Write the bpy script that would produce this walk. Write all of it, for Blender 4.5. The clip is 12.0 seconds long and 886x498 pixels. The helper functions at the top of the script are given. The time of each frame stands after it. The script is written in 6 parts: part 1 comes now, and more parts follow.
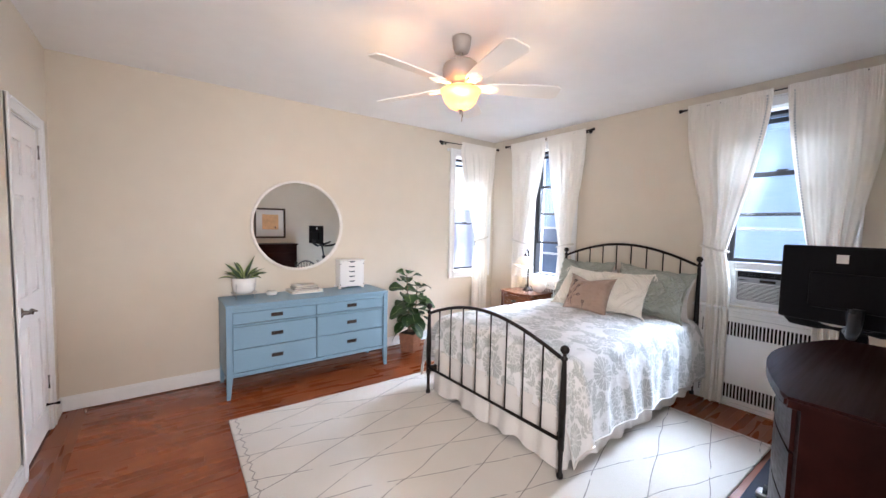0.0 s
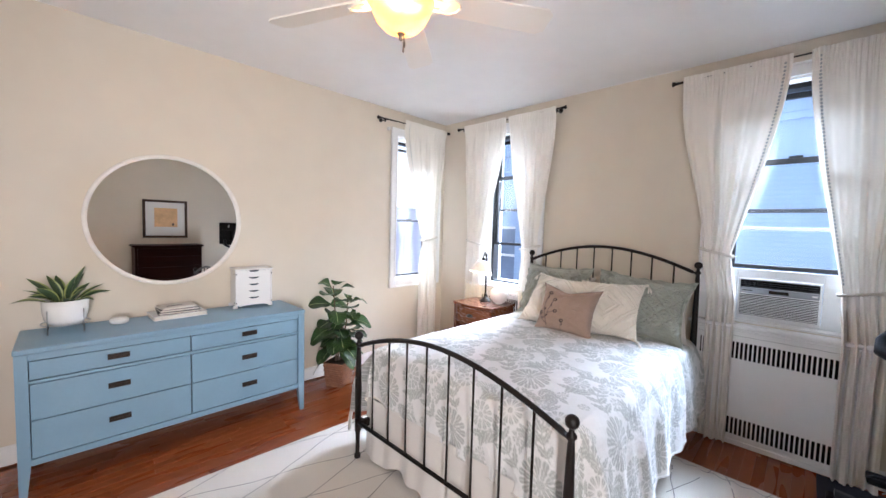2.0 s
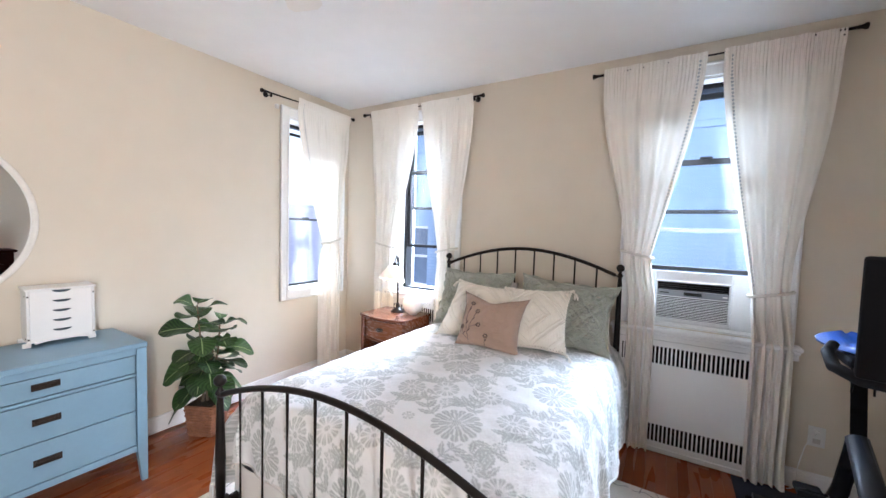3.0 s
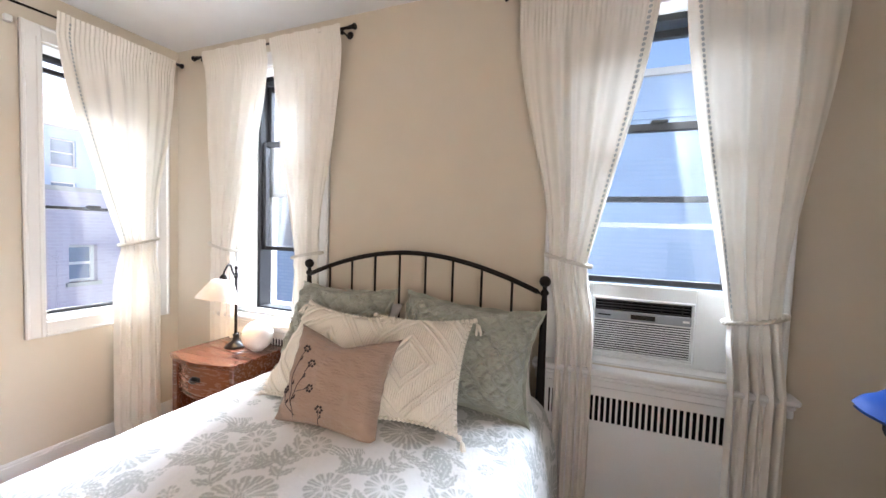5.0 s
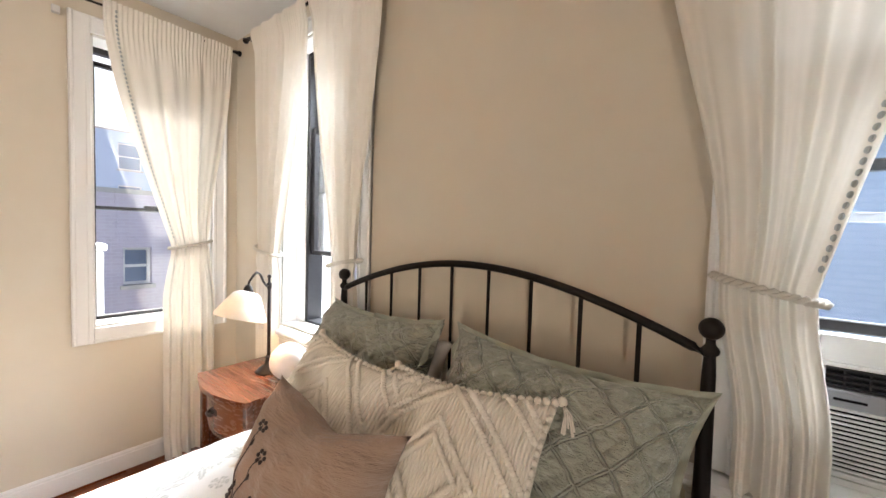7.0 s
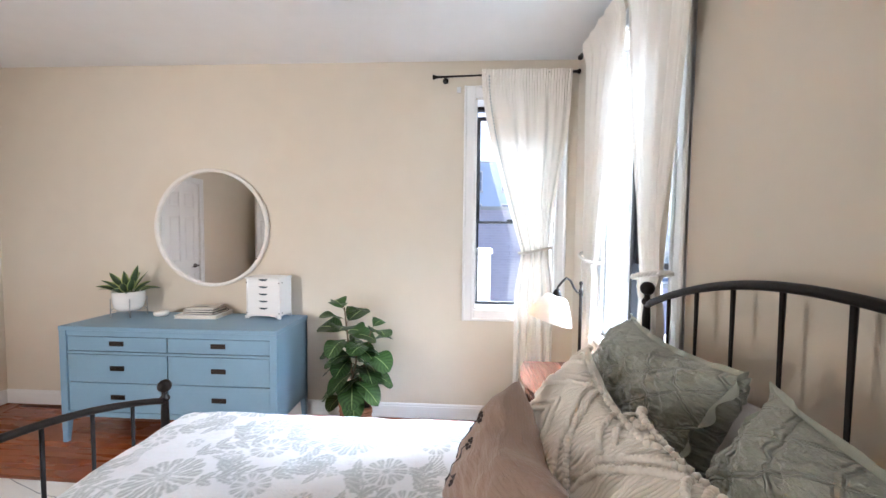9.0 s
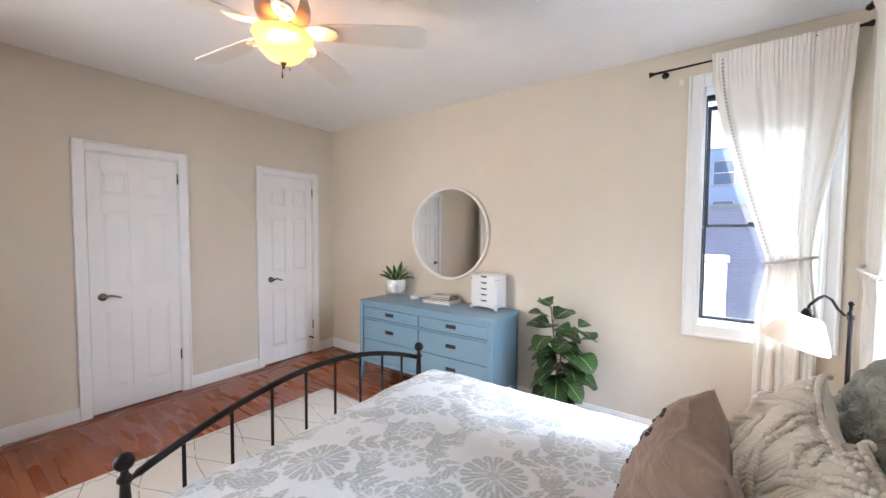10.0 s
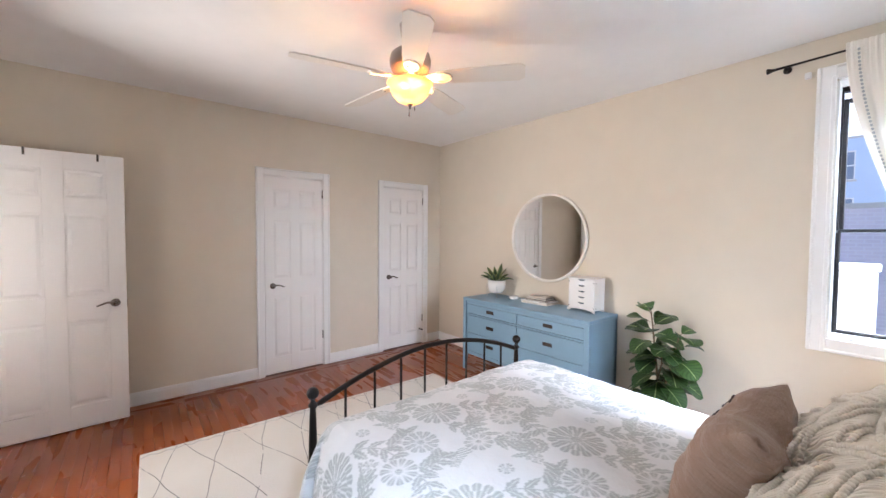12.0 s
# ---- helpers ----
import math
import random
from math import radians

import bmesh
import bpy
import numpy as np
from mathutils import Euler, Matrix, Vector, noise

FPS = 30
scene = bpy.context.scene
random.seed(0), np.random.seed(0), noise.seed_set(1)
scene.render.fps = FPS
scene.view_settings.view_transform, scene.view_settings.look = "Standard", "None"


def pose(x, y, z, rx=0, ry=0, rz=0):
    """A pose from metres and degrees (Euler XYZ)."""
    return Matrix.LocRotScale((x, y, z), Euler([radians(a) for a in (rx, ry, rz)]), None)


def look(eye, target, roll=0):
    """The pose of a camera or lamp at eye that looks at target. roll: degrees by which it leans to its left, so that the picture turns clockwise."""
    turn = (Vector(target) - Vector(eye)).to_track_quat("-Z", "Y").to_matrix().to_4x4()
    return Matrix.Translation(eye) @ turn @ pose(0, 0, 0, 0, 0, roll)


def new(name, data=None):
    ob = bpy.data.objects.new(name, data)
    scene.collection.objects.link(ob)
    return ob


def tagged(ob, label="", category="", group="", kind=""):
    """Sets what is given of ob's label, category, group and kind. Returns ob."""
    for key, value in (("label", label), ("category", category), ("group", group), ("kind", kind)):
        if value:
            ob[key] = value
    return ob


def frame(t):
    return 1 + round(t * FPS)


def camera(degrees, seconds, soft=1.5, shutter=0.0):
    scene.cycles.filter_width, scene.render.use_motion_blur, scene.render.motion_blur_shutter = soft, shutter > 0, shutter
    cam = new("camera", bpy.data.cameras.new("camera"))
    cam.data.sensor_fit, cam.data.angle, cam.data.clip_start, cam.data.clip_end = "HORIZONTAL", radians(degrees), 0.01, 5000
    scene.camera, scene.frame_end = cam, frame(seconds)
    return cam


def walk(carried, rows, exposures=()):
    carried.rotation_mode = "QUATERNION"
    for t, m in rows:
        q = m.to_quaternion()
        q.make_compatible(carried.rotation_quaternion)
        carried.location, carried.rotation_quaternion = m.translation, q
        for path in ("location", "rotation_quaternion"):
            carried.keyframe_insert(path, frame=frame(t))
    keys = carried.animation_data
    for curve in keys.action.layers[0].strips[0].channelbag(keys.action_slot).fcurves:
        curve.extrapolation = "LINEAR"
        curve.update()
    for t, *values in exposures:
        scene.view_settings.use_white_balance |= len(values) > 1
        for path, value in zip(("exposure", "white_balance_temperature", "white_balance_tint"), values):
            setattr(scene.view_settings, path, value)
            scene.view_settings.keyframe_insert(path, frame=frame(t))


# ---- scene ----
cam = camera(99.9, 12.0)
PATH = [
    (0, (0.645, 1.124, 1.471), (1.848, 2.717, 1.345), 1.2),
    (0.5, (0.746, 1.343, 1.452), (1.971, 2.92, 1.328), 1.5),
    (1, (0.872, 1.534, 1.47), (2.111, 3.099, 1.344), 1.4),
    (1.5, (1.048, 1.683, 1.448), (2.36, 3.187, 1.326), 1.5),
    (2, (1.231, 1.806, 1.448), (2.655, 3.205, 1.328), 1.6),
    (2.5, (1.399, 1.971, 1.469), (2.967, 3.206, 1.346), 1.5),
    (3, (1.607, 2.098, 1.456), (3.319, 3.125, 1.346), 1.7),
    (3.5, (1.837, 2.15, 1.435), (3.659, 2.97, 1.34), 1.7),
    (3.7, (1.945, 2.149, 1.438), (3.785, 2.923, 1.341), 1.7),
    (5.3, (2.779, 2.187, 1.436), (4.649, 2.892, 1.344), 1.9),
    (5.5, (2.861, 2.191, 1.428), (4.74, 2.87, 1.346), 1.9),
    (6, (3.048, 2.192, 1.43), (4.911, 2.914, 1.351), 1.9),
    (6.5, (3.211, 2.285, 1.428), (4.985, 3.204, 1.338), 2.0),
    (7, (3.326, 2.337, 1.427), (4.914, 3.551, 1.334), 1.8),
    (7.2, (3.372, 2.329, 1.424), (4.85, 3.673, 1.33), 1.8),
    (8.8, (3.685, 2.292, 1.428), (3.764, 4.288, 1.329), 0.4),
    (9, (3.685, 2.255, 1.43), (3.577, 4.25, 1.335), 0.6),
    (9.5, (3.776, 2.12, 1.442), (3.054, 3.983, 1.354), 0.3),
    (10, (3.81, 2.034, 1.446), (2.654, 3.664, 1.357), 0.4),
    (10.5, (3.805, 1.95, 1.429), (2.438, 3.408, 1.342), 0.4),
    (11, (3.893, 1.882, 1.442), (2.434, 3.247, 1.359), 0.2),
    (11.5, (3.973, 1.826, 1.459), (2.472, 3.145, 1.376), 0.3),
    (12, (4.024, 1.79, 1.462), (2.479, 3.057, 1.385), 0.4),
]
EXPOSURES = [(0.0, 1.54, 5650, 15), (2.0, 1.50, 5600, 14), (3.5, 1.60, 5550, 12), (5.5, 1.36, 6350, 15), (6.5, 1.34, 6550, 15), (7.0, 1.24, 6800, 14), (9.0, 1.46, 5650, 12), (10.0, 1.43, 5650, 12), (12.0, 1.46, 5750, 14)]
walk(cam, [(t, look(eye, target, roll)) for t, eye, target, roll in PATH], EXPOSURES)

# ---- plan (metres): west wall x=0, east x=4.5, north y=5.03, south y=0.9 ----
WX, YN, YS, CEIL = 4.5, 5.03, 0.9, 2.668

# ---- world and light ----
world = bpy.data.worlds.new("sky")
scene.world = world
world.use_nodes = True
_wt = world.node_tree
_sky = _wt.nodes.new("ShaderNodeTexSky")
_sky.sky_type, _sky.sun_disc = "NISHITA", False
SUN_WAY = Vector((0.41, 1.79, 1.61)).normalized()
_sky.sun_elevation = math.asin(SUN_WAY.z)
_sky.sun_rotation = math.atan2(SUN_WAY.x, SUN_WAY.y)
_wt.links.new(_sky.outputs[0], _wt.nodes["Background"].inputs[0])
_wt.nodes["Background"].inputs[1].default_value = 0.095


def lamp(name, kind, energy, color, m, **kw):
    data = bpy.data.lights.new(name, kind)
    data.energy, data.color = energy, color
    for k, v in kw.items():
        if k == "size":
            data.size = v
        elif k == "size_y":
            data.shape, data.size_y = "RECTANGLE", v
        elif k == "angle":
            data.angle = v
        elif k == "radius":
            data.shadow_soft_size = v
        elif k == "spread":
            data.spread = v
    ob = new(name, data)
    ob.matrix_world = m
    return ob


lamp("sun", "SUN", 5.0, (1.0, 0.93, 0.82), look(SUN_WAY * 20, (0, 0, 0)), angle=radians(0.6))
SKYCOL = (0.77, 0.89, 1.0)
# skylight over the roofs, one lamp outside the head of each window
lamp("sky_light_a", "AREA", 120, SKYCOL, look((4.35, 7.9, 4.65), (3.85, 4.9, 1.75)), size=1.7, size_y=0.9, spread=radians(70))
lamp("sky_light_b", "AREA", 140, SKYCOL, look((7.3, 4.90, 4.45), (4.4, 4.05, 1.70)), size=1.7, size_y=0.9, spread=radians(70))
# lamp added low outside the corner window, unseen, to brighten the west wall
lamp("low_fill_light", "AREA", 75, (0.90, 0.96, 1.0), look((7.4, 4.10, 2.30), (4.4, 4.05, 1.75)), size=2.2, size_y=1.5, spread=radians(90))
lamp("sky_light_c", "AREA", 168, SKYCOL, look((7.3, 1.20, 4.40), (4.4, 1.92, 1.75)), size=3.2, size_y=1.3, spread=radians(70))
# fill lamp added in the open entrance doorway to brighten the room, unseen
lamp("doorway_fill", "AREA", 19, (1.0, 0.90, 0.77), look((0.80, 0.72, 1.30), (3.1, 4.0, 1.30)), size=0.5, size_y=1.5, spread=radians(118))
# two bulbs in the fan's bowl, one in the table lamp
lamp("fan_bulb", "POINT", 9, (1.0, 0.57, 0.22), pose(2.250, 3.030, 2.298), radius=0.03)
lamp("fan_bulb", "POINT", 9, (1.0, 0.57, 0.22), pose(2.150, 3.030, 2.298), radius=0.03)
lamp("table_bulb", "POINT", 5.0, (1.0, 0.64, 0.30), pose(4.120, 4.100, 1.035), radius=0.03)


# ---- material tools ----
class N:
    """A small node writer."""

    def __init__(self, name):
        self.m = bpy.data.materials.new(name)
        self.m.use_nodes = True
        self.t = self.m.node_tree
        self.b = self.t.nodes["Principled BSDF"]
        self.out = self.t.nodes["Material Output"]

    def node(self, kind, ins=(), **props):
        n = self.t.nodes.new("ShaderNode" + kind)
        for k, v in props.items():
            if k == "operation":
                n.operation = v
            elif k == "feature":
                n.feature = v
            elif k == "distance":
                n.distance = v
            elif k == "dims":
                n.voronoi_dimensions = v
            elif k == "wave":
                n.wave_type = v
            elif k == "dir":
                n.bands_direction = v
            elif k == "profile":
                n.wave_profile = v
        for k, v in (ins.items() if isinstance(ins, dict) else enumerate(ins)):
            if v is None:
                continue
            if isinstance(v, bpy.types.NodeSocket):
                self.t.links.new(v, n.inputs[k])
            else:
                n.inputs[k].default_value = v
        return n

    def math(self, op, *a):
        return self.node("Math", a, operation=op).outputs[0]

    def vmath(self, op, *a):
        return self.node("VectorMath", a, operation=op)

    def obj(self):
        return self.node("TexCoord").outputs["Object"]

    def pos(self):
        return self.node("NewGeometry").outputs["Position"]

    def uv(self):
        return self.node("TexCoord").outputs["UV"]

    def noise(self, vec, scale, detail=3.0, rough=0.55):
        return self.node("TexNoise", {"Vector": vec, "Scale": scale, "Detail": detail, "Roughness": rough}).outputs[0]

    def scaled(self, vec, s):
        return self.vmath("MULTIPLY", vec, s).outputs[0]

    def ramp(self, fac, stops):
        n = self.node("ValToRGB", [fac])
        e = n.color_ramp.elements
        while len(e) < len(stops):
            e.new(0.5)
        for el, (p, c) in zip(e, stops):
            el.position, el.color = p, (*c, 1.0) if len(c) == 3 else c
        return n.outputs[0]

    def mix(self, fac, a, b):
        n = self.t.nodes.new("ShaderNodeMix")
        n.data_type = "RGBA"
        for sock, v in ((n.inputs[0], fac), (n.inputs[6], a), (n.inputs[7], b)):
            if isinstance(v, bpy.types.NodeSocket):
                self.t.links.new(v, sock)
            else:
                sock.default_value = v if not isinstance(v, tuple) or len(v) == 4 else (*v, 1.0)
        return n.outputs[2]

    def bump(self, height, strength, dist=0.01):
        n = self.node("Bump", {"Height": height, "Strength": strength, "Distance": dist})
        self.t.links.new(n.outputs[0], self.b.inputs["Normal"])
        return n

    def set(self, color=None, rough=None, metal=None, **more):
        for key, v in (("Base Color", color), ("Roughness", rough), ("Metallic", metal), *((k.replace("_", " "), v) for k, v in more.items())):
            if v is None:
                continue
            if isinstance(v, bpy.types.NodeSocket):
                self.t.links.new(v, self.b.inputs[key])
            else:
                self.b.inputs[key].default_value = (*v, 1.0) if isinstance(v, tuple) and len(v) == 3 else v
        return self


def shade(c, k):
    return tuple(min(1.0, x * k) for x in c)


def plain(name, c, rough=0.5, metal=0.0, var=0.10, vs=3.0, bs=120.0, bump=0.12, bd=0.002, **more):
    """Paint, metal, plastic: two scales of variation and a fine relief."""
    n = N(name)
    p = n.obj()
    big, fine = n.noise(p, vs, 4.0), n.noise(p, bs, 2.0)
    f = n.math("ADD", n.math("MULTIPLY", big, 0.7), n.math("MULTIPLY", fine, 0.3))
    n.set(n.ramp(f, [(0.3, shade(c, 1 - var)), (0.7, shade(c, 1 + var))]), None, metal, **more)
    n.set(rough=n.ramp(big, [(0.3, (max(rough - 0.06, 0.02),) * 3), (0.7, (min(rough + 0.08, 1),) * 3)]))
    if bump:
        n.bump(fine, bump, bd)
    return n.m


def wood(name, dark, light, rough=0.35, axis=0, grain=1.0, per_piece=False, coat=0.0):
    n = N(name)
    p = n.obj()
    if per_piece:
        r = n.node("NewGeometry").outputs["Random Per Island"] if per_piece == "island" else n.node("ObjectInfo").outputs["Random"]
        p = n.vmath("ADD", p, n.node("CombineXYZ", [n.math("MULTIPLY", r, 31.0), n.math("MULTIPLY", r, 17.0), n.math("MULTIPLY", r, 7.0)]).outputs[0]).outputs[0]
    s = [(9.0 if per_piece else 26.0) * grain] * 3
    s[axis] = 1.6 * grain
    q = n.scaled(p, tuple(s))
    a = n.noise(q, 1.0, 1.0 if per_piece else 5.0, 0.5)
    s2 = [140.0 * grain] * 3
    s2[axis] = 5.0 * grain
    fine = n.noise(n.scaled(p, tuple(s2)), 1.0, 3.0)
    f = n.math("ADD", n.math("MULTIPLY", a, 0.95 if per_piece else 0.85), n.math("MULTIPLY", fine, 0.05 if per_piece else 0.15))
    if per_piece:
        # boards differ more from one another than within themselves
        f = n.math("ADD", n.math("ADD", 0.16, n.math("MULTIPLY", f, 0.44)), n.math("ADD", n.math("MULTIPLY", n.math("POWER", r, 5.0), 0.26), n.math("MULTIPLY", r, 0.10)))
    n.set(n.ramp(f, [(0.22, dark), (0.78, light)]), n.ramp(a if per_piece else fine, [(0.2, (rough - 0.06,) * 3), (0.8, (rough + 0.1,) * 3)]), Coat_Weight=coat, Coat_Roughness=0.2)
    n.bump(fine, 0.012 if per_piece else 0.12, 0.001)
    return n.m


def cloth(name, c, weave=900.0, var=0.06, rough=0.9, see=0.0, bump=0.25, crease=0.0):
    """Woven cloth; see: how much light comes through."""
    n = N(name)
    p = n.uv()
    wv = n.node("TexWave", {"Vector": p, "Scale": weave / 6.0, "Distortion": 1.5}, dir="X").outputs[1]
    wh = n.node("TexWave", {"Vector": p, "Scale": weave / 6.0, "Distortion": 1.5}, dir="Y").outputs[1]
    w = n.math("MULTIPLY", n.math("ADD", wv, wh), 0.5)
    big = n.noise(n.obj(), 5.0, 4.0)
    col = n.ramp(n.math("ADD", n.math("MULTIPLY", big, 0.7), n.math("MULTIPLY", w, 0.3)), [(0.25, shade(c, 1 - var)), (0.75, shade(c, 1 + var))])
    n.set(col, rough, Sheen_Weight=0.25, Sheen_Roughness=0.5)
    bn = n.bump(w, bump, 0.0006)
    if crease:
        cr = n.noise(n.scaled(p, (9.0, 26.0, 1.0)), 1.0, 5.0, 0.62)
        big_bump = n.node("Bump", {"Height": cr, "Strength": crease, "Distance": 0.02})
        n.t.links.new(big_bump.outputs[0], bn.inputs["Normal"])
    if see:
        tr = n.node("BsdfTranslucent", [col])
        mx = n.node("MixShader", [see, n.b.outputs[0], tr.outputs[0]])
        n.t.links.new(mx.outputs[0], n.out.inputs[0])
    return n.m


# ---- materials ----
def wall_paint(name, c):
    n = N(name)
    p = n.pos()
    big, mid, fine = n.noise(p, 0.9, 3.0), n.noise(p, 6.0, 4.0), n.noise(p, 160.0, 3.0)
    f = n.math("ADD", n.math("MULTIPLY", big, 0.5), n.math("MULTIPLY", mid, 0.5))
    n.set(n.ramp(f, [(0.3, shade(c, 0.965)), (0.7, shade(c, 1.03))]), n.ramp(mid, [(0.3, (0.62,) * 3), (0.7, (0.74,) * 3)]))
    n.bump(n.math("ADD", n.math("MULTIPLY", fine, 0.5), n.math("MULTIPLY", mid, 1.2)), 0.16, 0.003)
    return n.m


M_WALL = wall_paint("greige_wall_paint", (0.680, 0.608, 0.500))
M_CEIL = wall_paint("ceiling_paint", (0.85, 0.84, 0.83))
M_TRIM = plain("white_trim_paint", (0.82, 0.81, 0.79), 0.35, var=0.03, bump=0.06)
M_DOOR = plain("white_door_paint", (0.83, 0.81, 0.79), 0.38, var=0.03, vs=2.0, bump=0.08)
M_BLACK = plain("black_window_metal", (0.025, 0.025, 0.028), 0.4, 0.3, var=0.3)
M_IRON = plain("dark_bronze_iron", (0.010, 0.007, 0.006), 0.40, 0.0, var=0.35, vs=9.0, bump=0.2, Specular_IOR_Level=0.22)
M_NICKEL = plain("brushed_nickel", (0.20, 0.18, 0.165), 0.26, 1.0, var=0.08)
M_BLUE = plain("blue_furniture_paint", (0.200, 0.325, 0.430), 0.42, var=0.05, vs=2.5, bs=60, bump=0.10)
M_PULL = plain("dark_pull_bronze", (0.055, 0.042, 0.036), 0.35, 0.8, var=0.3)
# dark blue-grey standing in for the shade in drawer gaps and scoops
M_GAP = plain("shadow_gap_dark", (0.05, 0.075, 0.09), 0.8, var=0.1)
M_WHITE = plain("white_lacquer", (0.80, 0.79, 0.77), 0.35, var=0.03)
M_CERAMIC = plain("white_glazed_ceramic", (0.80, 0.78, 0.75), 0.22, var=0.03, bump=0.03)
M_PLASTIC = plain("white_plastic", (0.74, 0.74, 0.73), 0.4, var=0.03)
M_GREYP = plain("grey_plastic", (0.30, 0.31, 0.33), 0.35, var=0.05)
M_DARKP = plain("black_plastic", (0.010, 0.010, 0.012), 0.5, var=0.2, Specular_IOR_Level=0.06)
M_SCREEN = plain("black_glossy_screen", (0.010, 0.010, 0.012), 0.12, var=0.1, bump=0.0)
M_BIKE = plain("bike_black_paint", (0.016, 0.018, 0.024), 0.3, 0.2, var=0.2)
M_BLUESEAT = plain("blue_seat_cover", (0.010, 0.075, 0.40), 0.55, var=0.15, bs=300, bump=0.3)
M_STEEL = plain("dull_steel", (0.5, 0.5, 0.5), 0.35, 0.9)
M_RED = plain("red_rubber", (0.45, 0.04, 0.03), 0.5)
M_MAT = plain("navy_rubber_mat", (0.012, 0.016, 0.035), 0.75, var=0.2, bs=220, bump=0.5)
M_CHERRY = wood("cherry_wood", (0.092, 0.027, 0.011), (0.124, 0.039, 0.016), 0.24, axis=1, grain=0.55, coat=0.3)
M_CHERRYV = wood("cherry_wood_front", (0.140, 0.048, 0.022), (0.185, 0.066, 0.030), 0.24, axis=1, grain=0.55, coat=0.3)
M_MAHOG = wood("dark_mahogany", (0.009, 0.002, 0.002), (0.024, 0.006, 0.005), 0.34, axis=0, grain=0.6)
M_MAHOG.node_tree.nodes["Principled BSDF"].inputs["Specular IOR Level"].default_value = 0.06
M_PLANK = wood("red_oak_plank", (0.215, 0.050, 0.013), (0.305, 0.080, 0.021), 0.27, axis=0, per_piece=True, coat=0.08)
M_PLANKS = wood("red_oak_planks_far", (0.215, 0.050, 0.013), (0.305, 0.080, 0.021), 0.27, axis=0, per_piece="island", coat=0.08)
M_PLANKY = wood("red_oak_border", (0.172, 0.042, 0.012), (0.285, 0.080, 0.022), 0.27, axis=1, per_piece=True, coat=0.08)
M_JOINT = plain("floor_joint_dark", (0.075, 0.022, 0.010), 0.6)
M_FANW = plain("fan_white_paint", (0.80, 0.76, 0.70), 0.4, var=0.03)
M_FANM = plain("fan_body_paint", (0.36, 0.31, 0.275), 0.45, var=0.04)
M_CURT = cloth("white_linen_curtain", (0.86, 0.82, 0.745), 3000, 0.04, see=0.055)
M_DOTS = cloth("grey_curtain_trim", (0.47, 0.50, 0.50), 700, 0.1)
M_ROPE = cloth("cream_rope", (0.72, 0.68, 0.60), 500, 0.1)
M_SKIRT = cloth("white_bed_skirt", (0.62, 0.585, 0.55), 700, 0.05)
M_MATT = cloth("white_mattress", (0.75, 0.74, 0.72), 500)
M_TAN = cloth("tan_linen", (0.38, 0.265, 0.205), 600, 0.10, bump=0.5, crease=0.95)
M_CREAM = cloth("cream_knit", (0.86, 0.81, 0.72), 260, 0.06, bump=0.7)
M_STITCH = cloth("dark_stitching", (0.045, 0.03, 0.03), 600)


def quilt(name, c):
    n = N(name)
    u = n.uv()
    s = n.node("SeparateXYZ", [u])
    a, b = n.math("ADD", s.outputs[0], s.outputs[1]), n.math("SUBTRACT", s.outputs[0], s.outputs[1])
    wob = n.math("MULTIPLY", n.math("SUBTRACT", n.noise(u, 9.0, 2.0), 0.5), 0.05)
    k = math.pi / 0.105
    h1 = n.math("ABSOLUTE", n.math("SINE", n.math("MULTIPLY", n.math("ADD", a, wob), k)))
    h2 = n.math("ABSOLUTE", n.math("SINE", n.math("MULTIPLY", n.math("ADD", b, wob), k)))
    # two rows of stitches along each diamond edge
    near = n.math("MINIMUM", h1, h2)
    h = n.math("MULTIPLY", n.math("MINIMUM", n.math("MULTIPLY", n.math("ABSOLUTE", n.math("SUBTRACT", near, 0.13)), 9.0), 1.0), n.math("ADD", 0.7, n.math("MULTIPLY", near, 0.3)))
    wr = n.noise(n.scaled(u, (38.0, 60.0, 30.0)), 1.0, 4.0)
    n.set(n.ramp(n.math("ADD", n.math("MULTIPLY", h, 0.3), n.math("MULTIPLY", wr, 0.7)), [(0.2, shade(c, 0.95)), (0.8, shade(c, 1.05))]), 0.88, Sheen_Weight=0.3)
    n.bump(n.math("ADD", n.math("MULTIPLY", h, 0.55), n.math("MULTIPLY", wr, 1.8)), 1.0, 0.014)
    return n.m


M_SAGE = quilt("sage_quilted_cotton", (0.405, 0.425, 0.355))
M_SAGEB = cloth("sage_sham_cotton", (0.41, 0.43, 0.36), 600, 0.08, bump=0.4, crease=0.4)


def floral(name):
    """White cotton printed with sage-grey flowers, leaves and stems; the print is woven into the cover as an attribute."""
    n = N(name)
    uv = n.uv()
    at = n.node("Attribute")
    at.attribute_name = "print"
    f = at.outputs["Fac"]
    weave = n.noise(n.scaled(uv, (420.0, 420.0, 1.0)), 1.0, 2.0)
    blot = n.noise(uv, 7.0, 4.0)
    ink = n.ramp(blot, [(0.3, (0.310, 0.328, 0.308)), (0.7, (0.385, 0.402, 0.380))])
    ground = n.ramp(blot, [(0.3, (0.655, 0.645, 0.635)), (0.7, (0.715, 0.71, 0.70))])
    col = n.mix(n.math("MULTIPLY", f, n.math("ADD", 0.60, n.math("MULTIPLY", weave, 0.55))), ground, ink)
    n.set(col, 0.9, Sheen_Weight=0.2)
    wr = n.noise(n.scaled(uv, (16.0, 22.0, 1.0)), 1.0, 5.0, 0.6)
    fine = n.noise(n.scaled(uv, (60.0, 75.0, 1.0)), 1.0, 3.0, 0.6)
    n.bump(n.math("ADD", n.math("ADD", wr, n.math("MULTIPLY", fine, 0.22)), n.math("MULTIPLY", weave, 0.06)), 0.62, 0.012)
    return n.m


